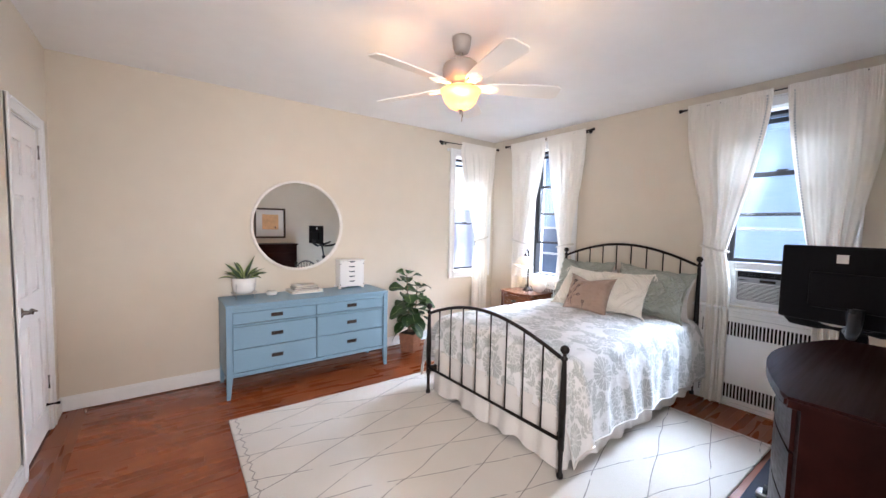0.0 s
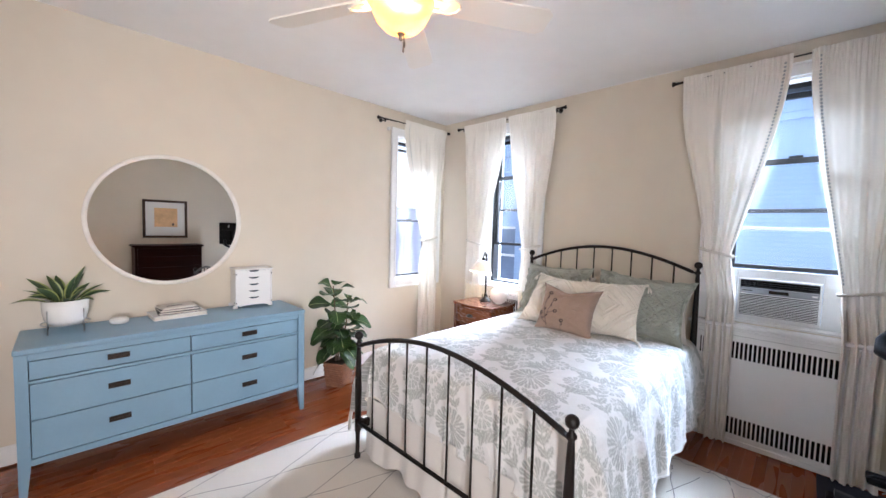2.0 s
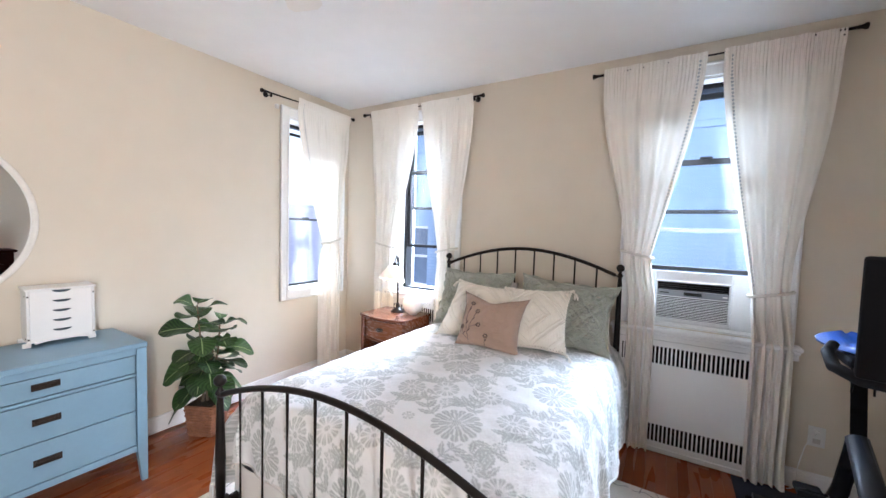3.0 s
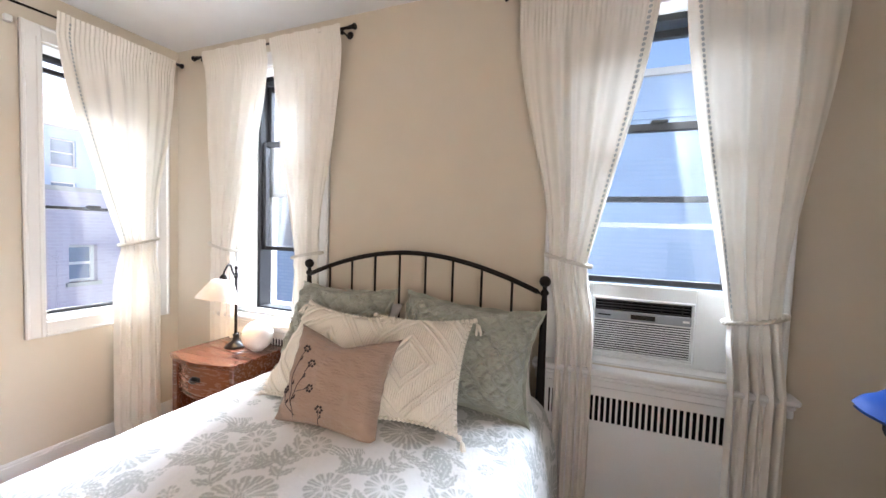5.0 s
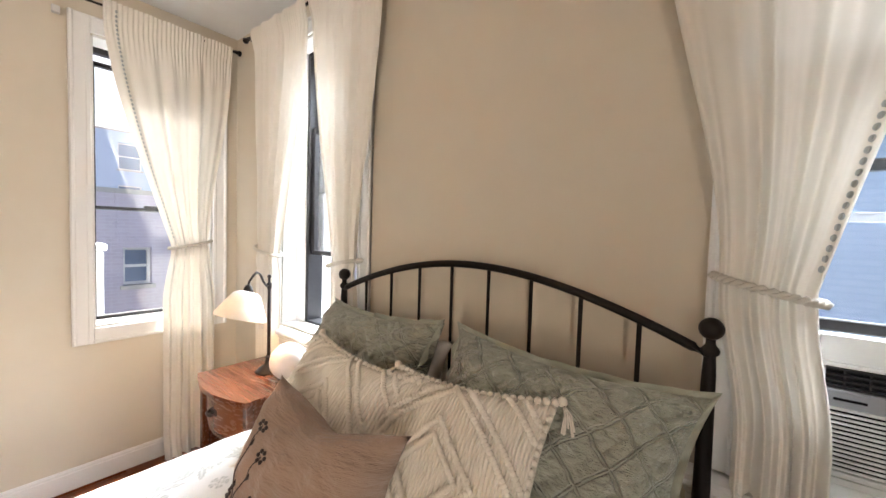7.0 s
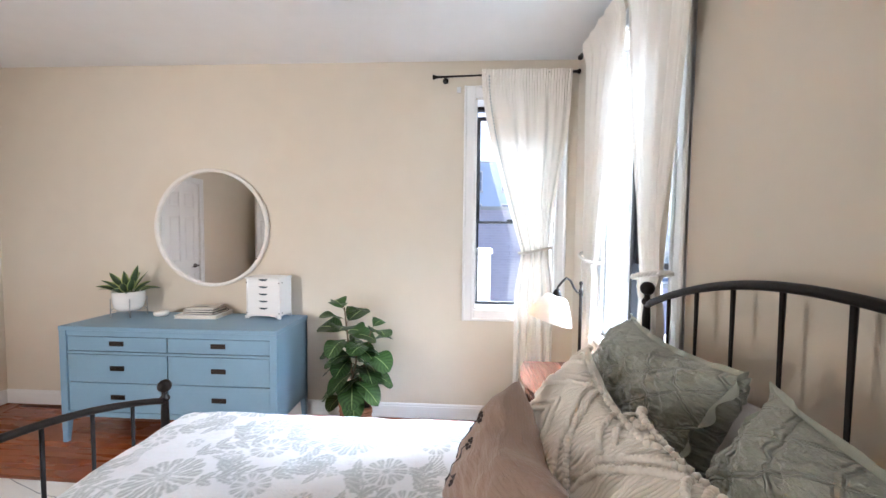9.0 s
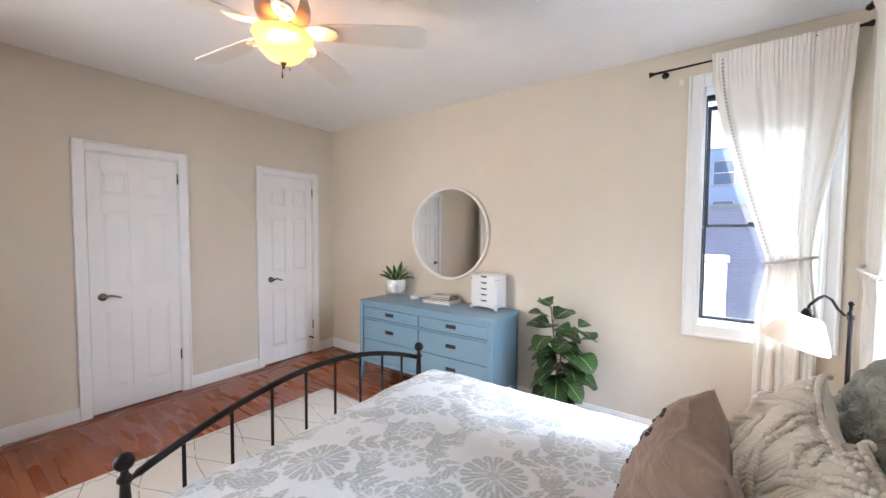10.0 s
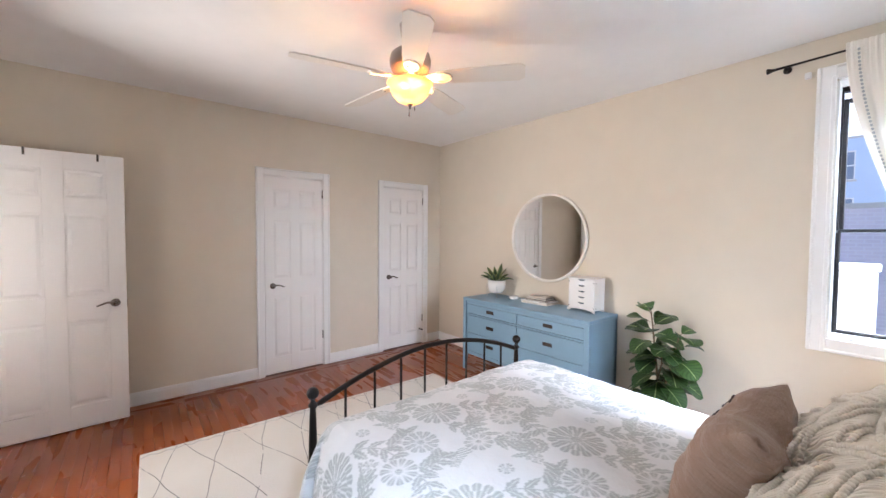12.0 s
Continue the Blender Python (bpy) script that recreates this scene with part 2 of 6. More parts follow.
M_FLORAL = floral("grey_floral_cotton")


def glass(name, tint=(1, 1, 1), gloss=0.08):
    n = N(name)
    tr, gl = n.node("BsdfTransparent", [(*tint, 1.0)]), n.node("BsdfGlossy", {"Color": (1, 1, 1, 1), "Roughness": 0.02})
    fr = n.node("Fresnel", [1.45])
    mx = n.node("MixShader", [n.math("MULTIPLY", fr.outputs[0], 0.8), tr.outputs[0], gl.outputs[0]])
    n.t.links.new(mx.outputs[0], n.out.inputs[0])
    return n.m


M_GLASS = glass("window_glass", (0.97, 0.985, 1.0))


def mirror_mat():
    n = N("silvered_mirror")
    p = n.obj()
    n.set((0.88, 0.89, 0.88), n.ramp(n.noise(p, 3.0), [(0.3, (0.0,) * 3), (0.8, (0.015,) * 3)]), 1.0)
    return n.m


M_MIRROR = mirror_mat()


def glow_glass(name, c, strength, see=0.6, clear=0.0):
    """Frosted lamp glass: lets the bulb's light through and glows itself."""
    n = N(name)
    p = n.obj()
    sw = n.noise(p, 16.0, 4.0)
    col = n.ramp(sw, [(0.3, shade(c, 0.85)), (0.7, c)])
    n.set(col, 0.35)
    n.set(Emission_Color=col, Emission_Strength=strength)
    tr = n.node("BsdfTranslucent", [col])
    mx = n.node("MixShader", [see, n.b.outputs[0], tr.outputs[0]])
    if clear:
        mx = n.node("MixShader", [clear, mx.outputs[0], n.node("BsdfTransparent", [(1.0, 0.9, 0.75, 1.0)]).outputs[0]])
    n.t.links.new(mx.outputs[0], n.out.inputs[0])
    return n.m


M_BOWL = glow_glass("frosted_amber_glass", (1.0, 0.56, 0.20), 0.34, 0.035, 0.22)
M_SHADE = glow_glass("white_glass_shade", (0.84, 0.80, 0.75), 0.0, 0.22)
M_GLOBE = glow_glass("white_opal_globe", (0.80, 0.74, 0.70), 0.02, 0.10)


def brick_mat(name, a, b, mortar, scale=1.0):
    n = N(name)
    p = n.obj()
    s = n.node("SeparateXYZ", [p])
    q = n.node("CombineXYZ", [n.math("ADD", s.outputs[0], s.outputs[1]), s.outputs[2], 0.0]).outputs[0]
    t = n.node("TexBrick", {"Vector": q, "Color1": (*a, 1), "Color2": (*b, 1), "Mortar": (*mortar, 1), "Scale": scale, "Mortar Size": 0.012, "Brick Width": 0.22, "Row Height": 0.075})
    blot = n.noise(p, 0.7, 4.0)
    n.set(n.mix(n.math("MULTIPLY", blot, 0.5), t.outputs[0], shade(a, 0.8)), 0.9)
    n.bump(t.outputs[1], -0.4, 0.01)
    return n.m


M_BRICK = brick_mat("purple_grey_brick", (0.62, 0.55, 0.63), (0.68, 0.61, 0.68), (0.70, 0.65, 0.72))
M_PALE = brick_mat("pale_painted_brick", (0.35, 0.45, 0.62), (0.38, 0.48, 0.64), (0.33, 0.43, 0.60))
M_PALE2 = brick_mat("blue_grey_facade", (0.54, 0.66, 0.80), (0.57, 0.68, 0.82), (0.52, 0.63, 0.76))
M_ROOF = plain("flat_roof_felt", (0.20, 0.20, 0.22), 0.9)
M_FARGLASS = plain("far_window_glass", (0.22, 0.27, 0.36), 0.12, var=0.3, vs=0.8, bump=0.0)
M_STONE = plain("pale_stone_sill", (0.52, 0.50, 0.48), 0.8)
M_GROUND = plain("grey_paving", (0.20, 0.20, 0.20), 0.9)


# ---- mesh tools ----
def put(name, bm, mat, parent=None, label="", smooth=False):
    me = bpy.data.meshes.new(name)
    bmesh.ops.recalc_face_normals(bm, faces=bm.faces)
    bm.to_mesh(me)
    bm.free()
    if mat:
        me.materials.append(mat)
    if smooth:
        me.polygons.foreach_set("use_smooth", [True] * len(me.polygons))
    ob = new(name, me)
    if parent:
        ob.parent = parent
    if label:
        ob["label"] = label
    return ob


def part(name, bm, mat, parent, label="", smooth=False):
    return put(name, bm, mat, parent, label, smooth)


def thing(name, m, label, category, group="", kind=""):
    ob = new(name)
    ob.matrix_world = m
    ob.empty_display_size = 0.1
    return tagged(ob, label, category, group, kind)


def box(bm, x0, y0, z0, x1, y1, z1, bevel=0.0, seg=1):
    m = Matrix.Translation(((x0 + x1) / 2, (y0 + y1) / 2, (z0 + z1) / 2)) @ Matrix.Diagonal((abs(x1 - x0), abs(y1 - y0), abs(z1 - z0), 1))
    r = bmesh.ops.create_cube(bm, size=1.0, matrix=m)
    if bevel:
        es = list({e for v in r["verts"] for e in v.link_edges})
        bmesh.ops.bevel(bm, geom=es, offset=bevel, segments=seg, affect="EDGES", profile=0.5)
    return bm


def B(*a, **k):
    return box(bmesh.new(), *a, **k)


def basis(d):
    d = Vector(d).normalized()
    up = Vector((0, 0, 1)) if abs(d.z) < 0.9 else Vector((1, 0, 0))
    a = d.cross(up).normalized()
    return a, a.cross(d).normalized()


def tube(bm, pts, r, n=8, close=False, caps=True):
    """A round bar along points; r is one radius or one for each point."""
    pts = [Vector(p) for p in pts]
    rs = r if isinstance(r, (list, tuple)) else [r] * len(pts)
    rings, last = [], None
    for i, p in enumerate(pts):
        a = pts[(i + 1) % len(pts)] if close or i + 1 < len(pts) else p
        b = pts[i - 1] if close or i > 0 else p
        d = (a - b).normalized()
        if last is None:
            u, w = basis(d)
        else:
            u = (last - d * last.dot(d)).normalized()
            w = d.cross(u)
        last = u
        rings.append([bm.verts.new(p + rs[i] * (u * math.cos(2 * math.pi * k / n) + w * math.sin(2 * math.pi * k / n))) for k in range(n)])
    m = len(rings)
    for i in range(m if close else m - 1):
        A, C = rings[i], rings[(i + 1) % m]
        for k in range(n):
            f = bm.faces.new((A[k], A[(k + 1) % n], C[(k + 1) % n], C[k]))
            f.smooth = True
    if caps and not close:
        bm.faces.new(rings[0][::-1])
        bm.faces.new(rings[-1])
    return bm


def lathe(bm, prof, n=24, c=(0, 0, 0), m=None, cap=True):
    """Turned shape: prof is (radius, z) from below upwards."""
    rings = []
    for r, z in prof:
        ring = []
        for k in range(n):
            v = Vector((r * math.cos(2 * math.pi * k / n), r * math.sin(2 * math.pi * k / n), z))
            v = (m @ v if m else v) + Vector(c)
            ring.append(bm.verts.new(v))
        rings.append(ring)
    for A, C in zip(rings, rings[1:]):
        for k in range(n):
            f = bm.faces.new((A[k], A[(k + 1) % n], C[(k + 1) % n], C[k]))
            f.smooth = True
    if cap:
        bm.faces.new(rings[0][::-1])
        bm.faces.new(rings[-1])
    return bm


def ball(bm, c, r, seg=14, sz=1.0):
    res = bmesh.ops.create_uvsphere(bm, u_segments=seg, v_segments=max(6, seg // 2), radius=r, matrix=Matrix.Translation(c) @ Matrix.Diagonal((1, 1, sz, 1)))
    for f in {f for v in res["verts"] for f in v.link_faces}:
        f.smooth = True
    return bm


def prism(bm, poly, z0, z1):
    """A flat outline (x, y) raised from z0 to z1."""
    lo = [bm.verts.new((x, y, z0)) for x, y in poly]
    hi = [bm.verts.new((x, y, z1)) for x, y in poly]
    bm.faces.new(lo[::-1])
    bm.faces.new(hi)
    for i in range(len(poly)):
        j = (i + 1) % len(poly)
        bm.faces.new((lo[i], lo[j], hi[j], hi[i]))
    return bm


def grid(bm, nu, nv, fn, uvfn=None, smooth=True):
    """A sheet: fn(u, v) gives the place, uvfn its cloth coordinates in metres."""
    vs = [[bm.verts.new(fn(i / nu, j / nv)) for j in range(nv + 1)] for i in range(nu + 1)]
    layer = bm.loops.layers.uv.verify() if uvfn else None
    for i in range(nu):
        for j in range(nv):
            f = bm.faces.new((vs[i][j], vs[i + 1][j], vs[i + 1][j + 1], vs[i][j + 1]))
            f.smooth = smooth
            if layer:
                for lp, (a, b) in zip(f.loops, ((i, j), (i + 1, j), (i + 1, j + 1), (i, j + 1))):
                    lp[layer].uv = uvfn(a / nu, b / nv)
    return bm


def smooth01(x):
    x = max(0.0, min(1.0, x))
    return x * x * (3 - 2 * x)


def lerp(a, b, t):
    return a + (b - a) * t


# ---- setting: walls, floor, ceiling ----
def wall_cells(bm, s0, s1, z0, z1, holes, to_box):
    """Solid wall pieces between s0..s1 and z0..z1 around holes (s0, s1, z0, z1)."""
    ss = sorted({s0, s1, *[h[0] for h in holes], *[h[1] for h in holes]})
    for a, b in zip(ss, ss[1:]):
        cuts = sorted((h[2], h[3]) for h in holes if h[0] <= a and h[1] >= b)
        z = z0
        for lo, hi in cuts:
            if lo > z:
                to_box(bm, a, b, z, lo)
            z = hi
        if z < z1:
            to_box(bm, a, b, z, z1)
    return bm


T, TN = 0.30, 0.20
HOLE_A = (3.765, 4.345, 0.850, 2.402)
HOLE_B = (3.735, 4.435, 0.845, 2.455)
HOLE_C = (1.520, 2.290, 0.845, 2.455)
HOLE_D1 = (2.765, 3.375, 0.0, 2.05)
HOLE_D2 = (4.132, 4.738, 0.0, 2.05)
HOLE_IN = (0.275, 1.075, 0.0, 2.06)


def structure(ob, label, category):
    return tagged(ob, label, category, kind="structure")


structure(put("wall_north", wall_cells(bmesh.new(), -0.2, WX + T, 0, CEIL, [HOLE_A], lambda bm, a, b, z, w: box(bm, a, YN, z, b, YN + TN, w)), M_WALL), "greige painted plaster wall with one window", "wall")
structure(put("wall_east", wall_cells(bmesh.new(), YS, YN, 0, CEIL, [HOLE_B, HOLE_C], lambda bm, a, b, z, w: box(bm, WX, a, z, WX + T, b, w)), M_WALL), "greige painted plaster wall with two windows", "wall")
structure(put("wall_west", wall_cells(bmesh.new(), YS, YN, 0, CEIL, [HOLE_D1, HOLE_D2], lambda bm, a, b, z, w: box(bm, -0.2, a, z, 0, b, w)), M_WALL), "greige painted wall with two closet doors", "wall")
structure(put("wall_south", wall_cells(bmesh.new(), -0.2, WX + T, 0, CEIL, [HOLE_IN], lambda bm, a, b, z, w: box(bm, a, YS - 0.14, z, b, YS, w)), M_WALL), "greige painted wall with the entrance doorway", "wall")
structure(put("ceiling", B(-0.2, -1.5, CEIL, WX + T, YN + T, CEIL + 0.2), M_CEIL), "smooth white painted ceiling", "ceiling")
hall = bmesh.new()
box(hall, -0.55, -1.5, 0, -0.4, YS - 0.14, CEIL)
box(hall, 1.8, -1.5, 0, 1.95, YS - 0.14, CEIL)
box(hall, -0.4, -1.5, 0, 1.8, -1.35, CEIL)
structure(put("wall_hall", hall, M_WALL), "plain greige walls of the hall outside", "wall")
structure(put("wall_closet", B(-0.9, YS, 0, -0.75, YN, CEIL), M_WALL), "plain wall behind the closets", "wall")


def trims():
    h, t = 0.115, 0.016
    runs = [("x", 0.0, WX, YN, -1), ("y", YS, 2.695, 0.0, 1), ("y", 3.445, 4.065, 0.0, 1), ("y", 4.82, YN - t, 0.0, 1), ("x", 1.15, WX, YS, 1),
            ("y", YS + t, 1.46, WX, -1), ("y", 2.40, 3.63, WX, -1), ("y", 4.54, YN - t, WX, -1)]
    for ax, a, b, at, sgn in runs:
        bm = bmesh.new()
        for dz0, dz1, dt in ((0.004, h - 0.02, t), (h - 0.02, h - 0.006, t * 0.75), (h - 0.006, h, t * 0.45)):
            if ax == "x":
                box(bm, a, at, dz0, b, at + sgn * dt, dz1)
            else:
                box(bm, at, a, dz0, at + sgn * dt, b, dz1)
        structure(put("baseboard", bm, M_TRIM), "white painted wooden baseboard along the floor", "baseboard")


trims()


# ---- doors ----
def lever(parent, y, z, x, sgn, way):
    """A lever handle on a door face at x looking to sgn; way: +1 or -1 along y."""
    h = bmesh.new()
    lathe(h, [(0.030, 0), (0.030, 0.004), (0.026, 0.009), (0.014, 0.012), (0.011, 0.045), (0.013, 0.052)], 20, (x, y, z), Matrix.Rotation(radians(90 * sgn), 4, "Y"))
    pts = [(x + sgn * (0.046 - 0.010 * abs(math.sin(3.0 * k / 10))), y + way * 0.105 * k / 10, z + 0.010 * math.sin(4.2 * k / 10) - 0.004 * k / 10) for k in range(11)]
    tube(h, pts, [0.0095 - 0.0004 * k for k in range(11)], 10)
    return part("handle", h, M_NICKEL, parent, "dark nickel lever handle", True)


def door_leaf(parent, x0, y0, y1, z1, faces, z0=0.012, thick=0.035):
    """Six-panel leaf from x0 - thick to x0; faces: the sides that are moulded."""
    w = y1 - y0
    st, mid = w * 0.135, w * 0.145
    pw = (w - 2 * st - mid) / 2
    rows = [(z0 + 0.17, z0 + 0.80), (z0 + 0.985, z0 + 1.58), (z0 + 1.70, z0 + 1.895)]
    cols = [(y0 + st, y0 + st + pw), (y1 - st - pw, y1 - st)]
    e = 0.013
    bm = bmesh.new()
    box(bm, x0 - thick + e, y0, z0, x0 - e, y1, z1)
    for sgn in faces:
        a, b = (x0 - e, x0) if sgn > 0 else (x0 - thick, x0 - thick + e)
        for s0, s1 in ((y0, cols[0][0]), (cols[0][1], cols[1][0]), (cols[1][1], y1)):
            box(bm, a, s0, z0, b, s1, z1, bevel=0.002)
        zs = [z0] + [q for r in rows for q in r] + [z1]
        for c0, c1 in cols:
            for k in range(0, len(zs), 2):
                box(bm, a, c0 - 0.001, zs[k], b - sgn * 0.0004, c1 + 0.001, zs[k + 1], bevel=0.002)
    leaf = part("leaf", bm, M_DOOR, parent)
    for sgn in faces:
        for c0, c1 in cols:
            for r0, r1 in rows:
                g = 0.012
                p = bmesh.new()
                xa = x0 - e - 0.001 if sgn > 0 else x0 - thick + e + 0.001
                xb = xa + sgn * 0.010
                k = 0.022
                lo = [p.verts.new((xa, yy, zz)) for yy, zz in ((c0 + g, r0 + g), (c1 - g, r0 + g), (c1 - g, r1 - g), (c0 + g, r1 - g))]
                hi = [p.verts.new((xb, yy, zz)) for yy, zz in ((c0 + g + k, r0 + g + k), (c1 - g - k, r0 + g + k), (c1 - g - k, r1 - g - k), (c0 + g + k, r1 - g - k))]
                p.faces.new(hi)
                for i in range(4):
                    p.faces.new((lo[i], lo[(i + 1) % 4], hi[(i + 1) % 4], hi[i]))
                part("panel", p, M_DOOR, leaf)
    return leaf


def casing(parent, y0, y1, z1, x=0.0, w=0.07, sgn=1):
    for a, b in ((y0 - w, y0), (y1, y1 + w)):
        bm = bmesh.new()
        box(bm, x, a, 0.003, x + sgn * 0.016, b, z1 + w, bevel=0.004)
        o = (a, a + 0.018) if a < y0 else (b - 0.018, b)
        box(bm, x, o[0], 0.003, x + sgn * 0.024, o[1], z1 + w, bevel=0.005)
        part("casing", bm, M_TRIM, parent)
    bm = bmesh.new()
    box(bm, x, y0, z1, x + sgn * 0.016, y1, z1 + w - 0.001, bevel=0.004)
    box(bm, x, y0, z1 + w - 0.019, x + sgn * 0.0235, y1, z1 + w - 0.001, bevel=0.005)
    part("casing", bm, M_TRIM, parent)


def closet_door(name, hole, label):
    y0, y1, _, z1 = hole
    d = tagged(thing(name, Matrix(), label, "door"), kind="structure")
    casing(d, y0, y1, z1)
    j = bmesh.new()
    box(j, -0.16, y0, 0.002, -0.001, y0 + 0.006, z1)
    box(j, -0.16, y1 - 0.006, 0.002, -0.001, y1, z1)
    box(j, -0.16, y0 + 0.006, z1 - 0.006, -0.001, y1 - 0.006, z1)
    part("jamb", j, M_TRIM, d)
    leaf = door_leaf(d, -0.006, y0 + 0.010, y1 - 0.010, z1 - 0.011, (1,), z0=0.014)
    lever(leaf, y0 + 0.085, 0.925, -0.006, 1, 1)
    for z in (0.30, 1.85):
        part("hinge", tube(bmesh.new(), [(0.004, y1 - 0.009, z), (0.004, y1 - 0.009, z + 0.09)], 0.006, 8), M_NICKEL, d, "nickel hinge")
    part("threshold", B(-0.16, y0 + 0.006, 0.0, -0.002, y1 - 0.006, 0.006), M_JOINT, d, "dark wooden threshold")
    return d


closet_door("door_1", HOLE_D1, "closed white six-panel closet door with nickel lever")
d2 = closet_door("door_2", HOLE_D2, "closed white six-panel corner closet door with nickel lever")
stop = bmesh.new()
lathe(stop, [(0.010, 0), (0.010, 0.006), (0.006, 0.010), (0.006, 0.05), (0.010, 0.052), (0.010, 0.065)], 12, (-0.006, 4.69, 0.20), Matrix.Rotation(radians(90), 4, "Y"))
part("door_stop", stop, M_DARKP, d2, "small black door stop")

d3 = tagged(thing("door_3", pose(0.262, 0.945, 0, 0, 0, 2.0), "open white six-panel entrance door with nickel levers", "door"), kind="structure")
leaf3 = door_leaf(d3, 0.0, 0.005, 0.772, 2.035, (1, -1))
lever(leaf3, 0.705, 0.925, 0.0, 1, -1)
lever(leaf3, 0.705, 0.925, -0.035, -1, -1)
part("latch", B(-0.028, 0.770, 0.89, -0.008, 0.7745, 0.95), M_NICKEL, d3, "nickel latch plate")
for y in (0.25, 0.62):
    hk = bmesh.new()
    box(hk, -0.037, y, 2.034, 0.002, y + 0.012, 2.038)
    box(hk, 0.0003, y, 1.985, 0.003, y + 0.012, 2.034)
    part("hook", hk, M_NICKEL, d3, "thin metal over-door hook")
ent = tagged(thing("doorway", Matrix(), "white painted casing of the open entrance doorway", "doorway"), kind="structure")
for a, b in ((HOLE_IN[0] - 0.07, HOLE_IN[0]), (HOLE_IN[1], HOLE_IN[1] + 0.07)):
    part("casing", B(a, YS, 0.003, b, YS + 0.016, 2.13, bevel=0.004), M_TRIM, ent)
part("casing", B(HOLE_IN[0], YS, 2.06, HOLE_IN[1], YS + 0.016, 2.129, bevel=0.004), M_TRIM, ent)
part("jamb", B(HOLE_IN[1] - 0.012, YS - 0.138, 0.003, HOLE_IN[1] - 0.001, YS - 0.002, 2.055), M_TRIM, ent)


# ---- windows: s runs along the wall, d (out of the room), z ----
def window(name, label, hole, place, sashes, stool, apron=0.0, casing_w=0.085, inner=0.0, T=T, fw=0.028, fd=0.10):
    """place(s, d, z) gives the world point. sashes: (z0, z1, depth)."""
    s0, s1, z0, z1 = hole

    def pbox(bm, a, b, c, e, f, g, bevel=0.0):
        lo, hi = Vector(place(a, c, f)), Vector(place(b, e, g))
        return box(bm, min(lo.x, hi.x), min(lo.y, hi.y), f, max(lo.x, hi.x), max(lo.y, hi.y), g, bevel)

    w = tagged(thing(name, Matrix(), label, "window"), kind="structure")
    cw = casing_w
    for a, b in ((s0 - cw, s0), (s1, s1 + cw)):
        bm = bmesh.new()
        pbox(bm, a, b, -0.018, 0, z0 - (cw if not stool else 0), z1 + cw, 0.004)
        o = (a, a + 0.02) if a < s0 else (b - 0.02, b)
        pbox(bm, o[0], o[1], -0.028, 0, z0 - (cw if not stool else 0), z1 + cw, 0.006)
        n = (b - 0.022, b) if a < s0 else (a, a + 0.022)
        pbox(bm, n[0], n[1], -0.023, 0, z0 - (cw if not stool else 0), z1 + 0.02, 0.004)
        part("casing", bm, M_TRIM, w)
    bm = bmesh.new()
    pbox(bm, s0, s1, -0.0175, 0, z1, z1 + cw - 0.001, 0.004)
    pbox(bm, s0 - 0.005, s1 + 0.005, -0.027, 0, z1 + cw - 0.02, z1 + cw - 0.001, 0.006)
    part("casing", bm, M_TRIM, w)
    if not stool:
        bm = bmesh.new()
        pbox(bm, s0, s1, -0.0175, 0, z0 - cw, z0, 0.004)
        pbox(bm, s0 - 0.005, s1 + 0.005, -0.027, 0, z0 - cw + 0.001, z0 - cw + 0.021, 0.006)
        part("casing", bm, M_TRIM, w)
    r = 0.012
    for a, b in ((s0 + 0.001, s0 + r), (s1 - r, s1 - 0.001)):
        part("reveal", pbox(bmesh.new(), a, b, 0.001, T - 0.02, z0 + r, z1 - r), M_TRIM, w)
        if inner:
            c = (b, b + inner) if a < (s0 + s1) / 2 else (a - inner, a)
            part("stop", pbox(bmesh.new(), c[0], c[1], 0.085, T - 0.02, z0 + r, z1 - r, 0.003), M_TRIM, w)
    part("reveal", pbox(bmesh.new(), s0 + r, s1 - r, 0.001, T - 0.02, z1 - r, z1 - 0.001), M_TRIM, w)
    part("window_sill", pbox(bmesh.new(), s0 + 0.001, s1 - 0.001, 0.001, T + 0.04, z0 + 0.001, z0 + r), M_TRIM, w)
    a, b = s0 + r + inner, s1 - r - inner
    fr = bmesh.new()
    for c, e in ((a, a + fw), (b - fw, b)):
        pbox(fr, c, e, fd, 0.20, z0 + r, z1 - r, 0.002)
    pbox(fr, a + fw, b - fw, fd, 0.20, z1 - r - 0.03, z1 - r, 0.002)
    pbox(fr, a + fw, b - fw, fd, 0.20, z0 + r, z0 + r + 0.014, 0.002)
    part("window_frame", fr, M_BLACK, w, "black metal window frame")
    a, b = a + fw + 0.001, b - fw - 0.001
    for k, (p, q, d, thick) in enumerate(sashes):
        sb = bmesh.new()
        for c, e in ((a, a + thick), (b - thick, b)):
            pbox(sb, c, e, d, d + 0.03, p, q, 0.003)
        pbox(sb, a + thick, b - thick, d, d + 0.03, p, p + thick * 0.9, 0.003)
        pbox(sb, a + thick, b - thick, d, d + 0.03, q - thick * 1.15, q, 0.003)
        sash = part("sash", sb, M_BLACK, w, "black metal sash")
        gl = pbox(bmesh.new(), a + thick - 0.004, b - thick + 0.004, d + 0.013, d + 0.016, p + thick * 0.8, q - thick)
        g = part("pane", gl, M_GLASS, sash, "clear glass pane")
        g.visible_shadow = False
        if k == 0:
            mid = (a + b) / 2
            part("latch", pbox(bmesh.new(), mid - 0.035, mid + 0.035, d - 0.004, d + 0.028, q, q + 0.014, 0.004), M_BLACK, sash, "black sash latch")
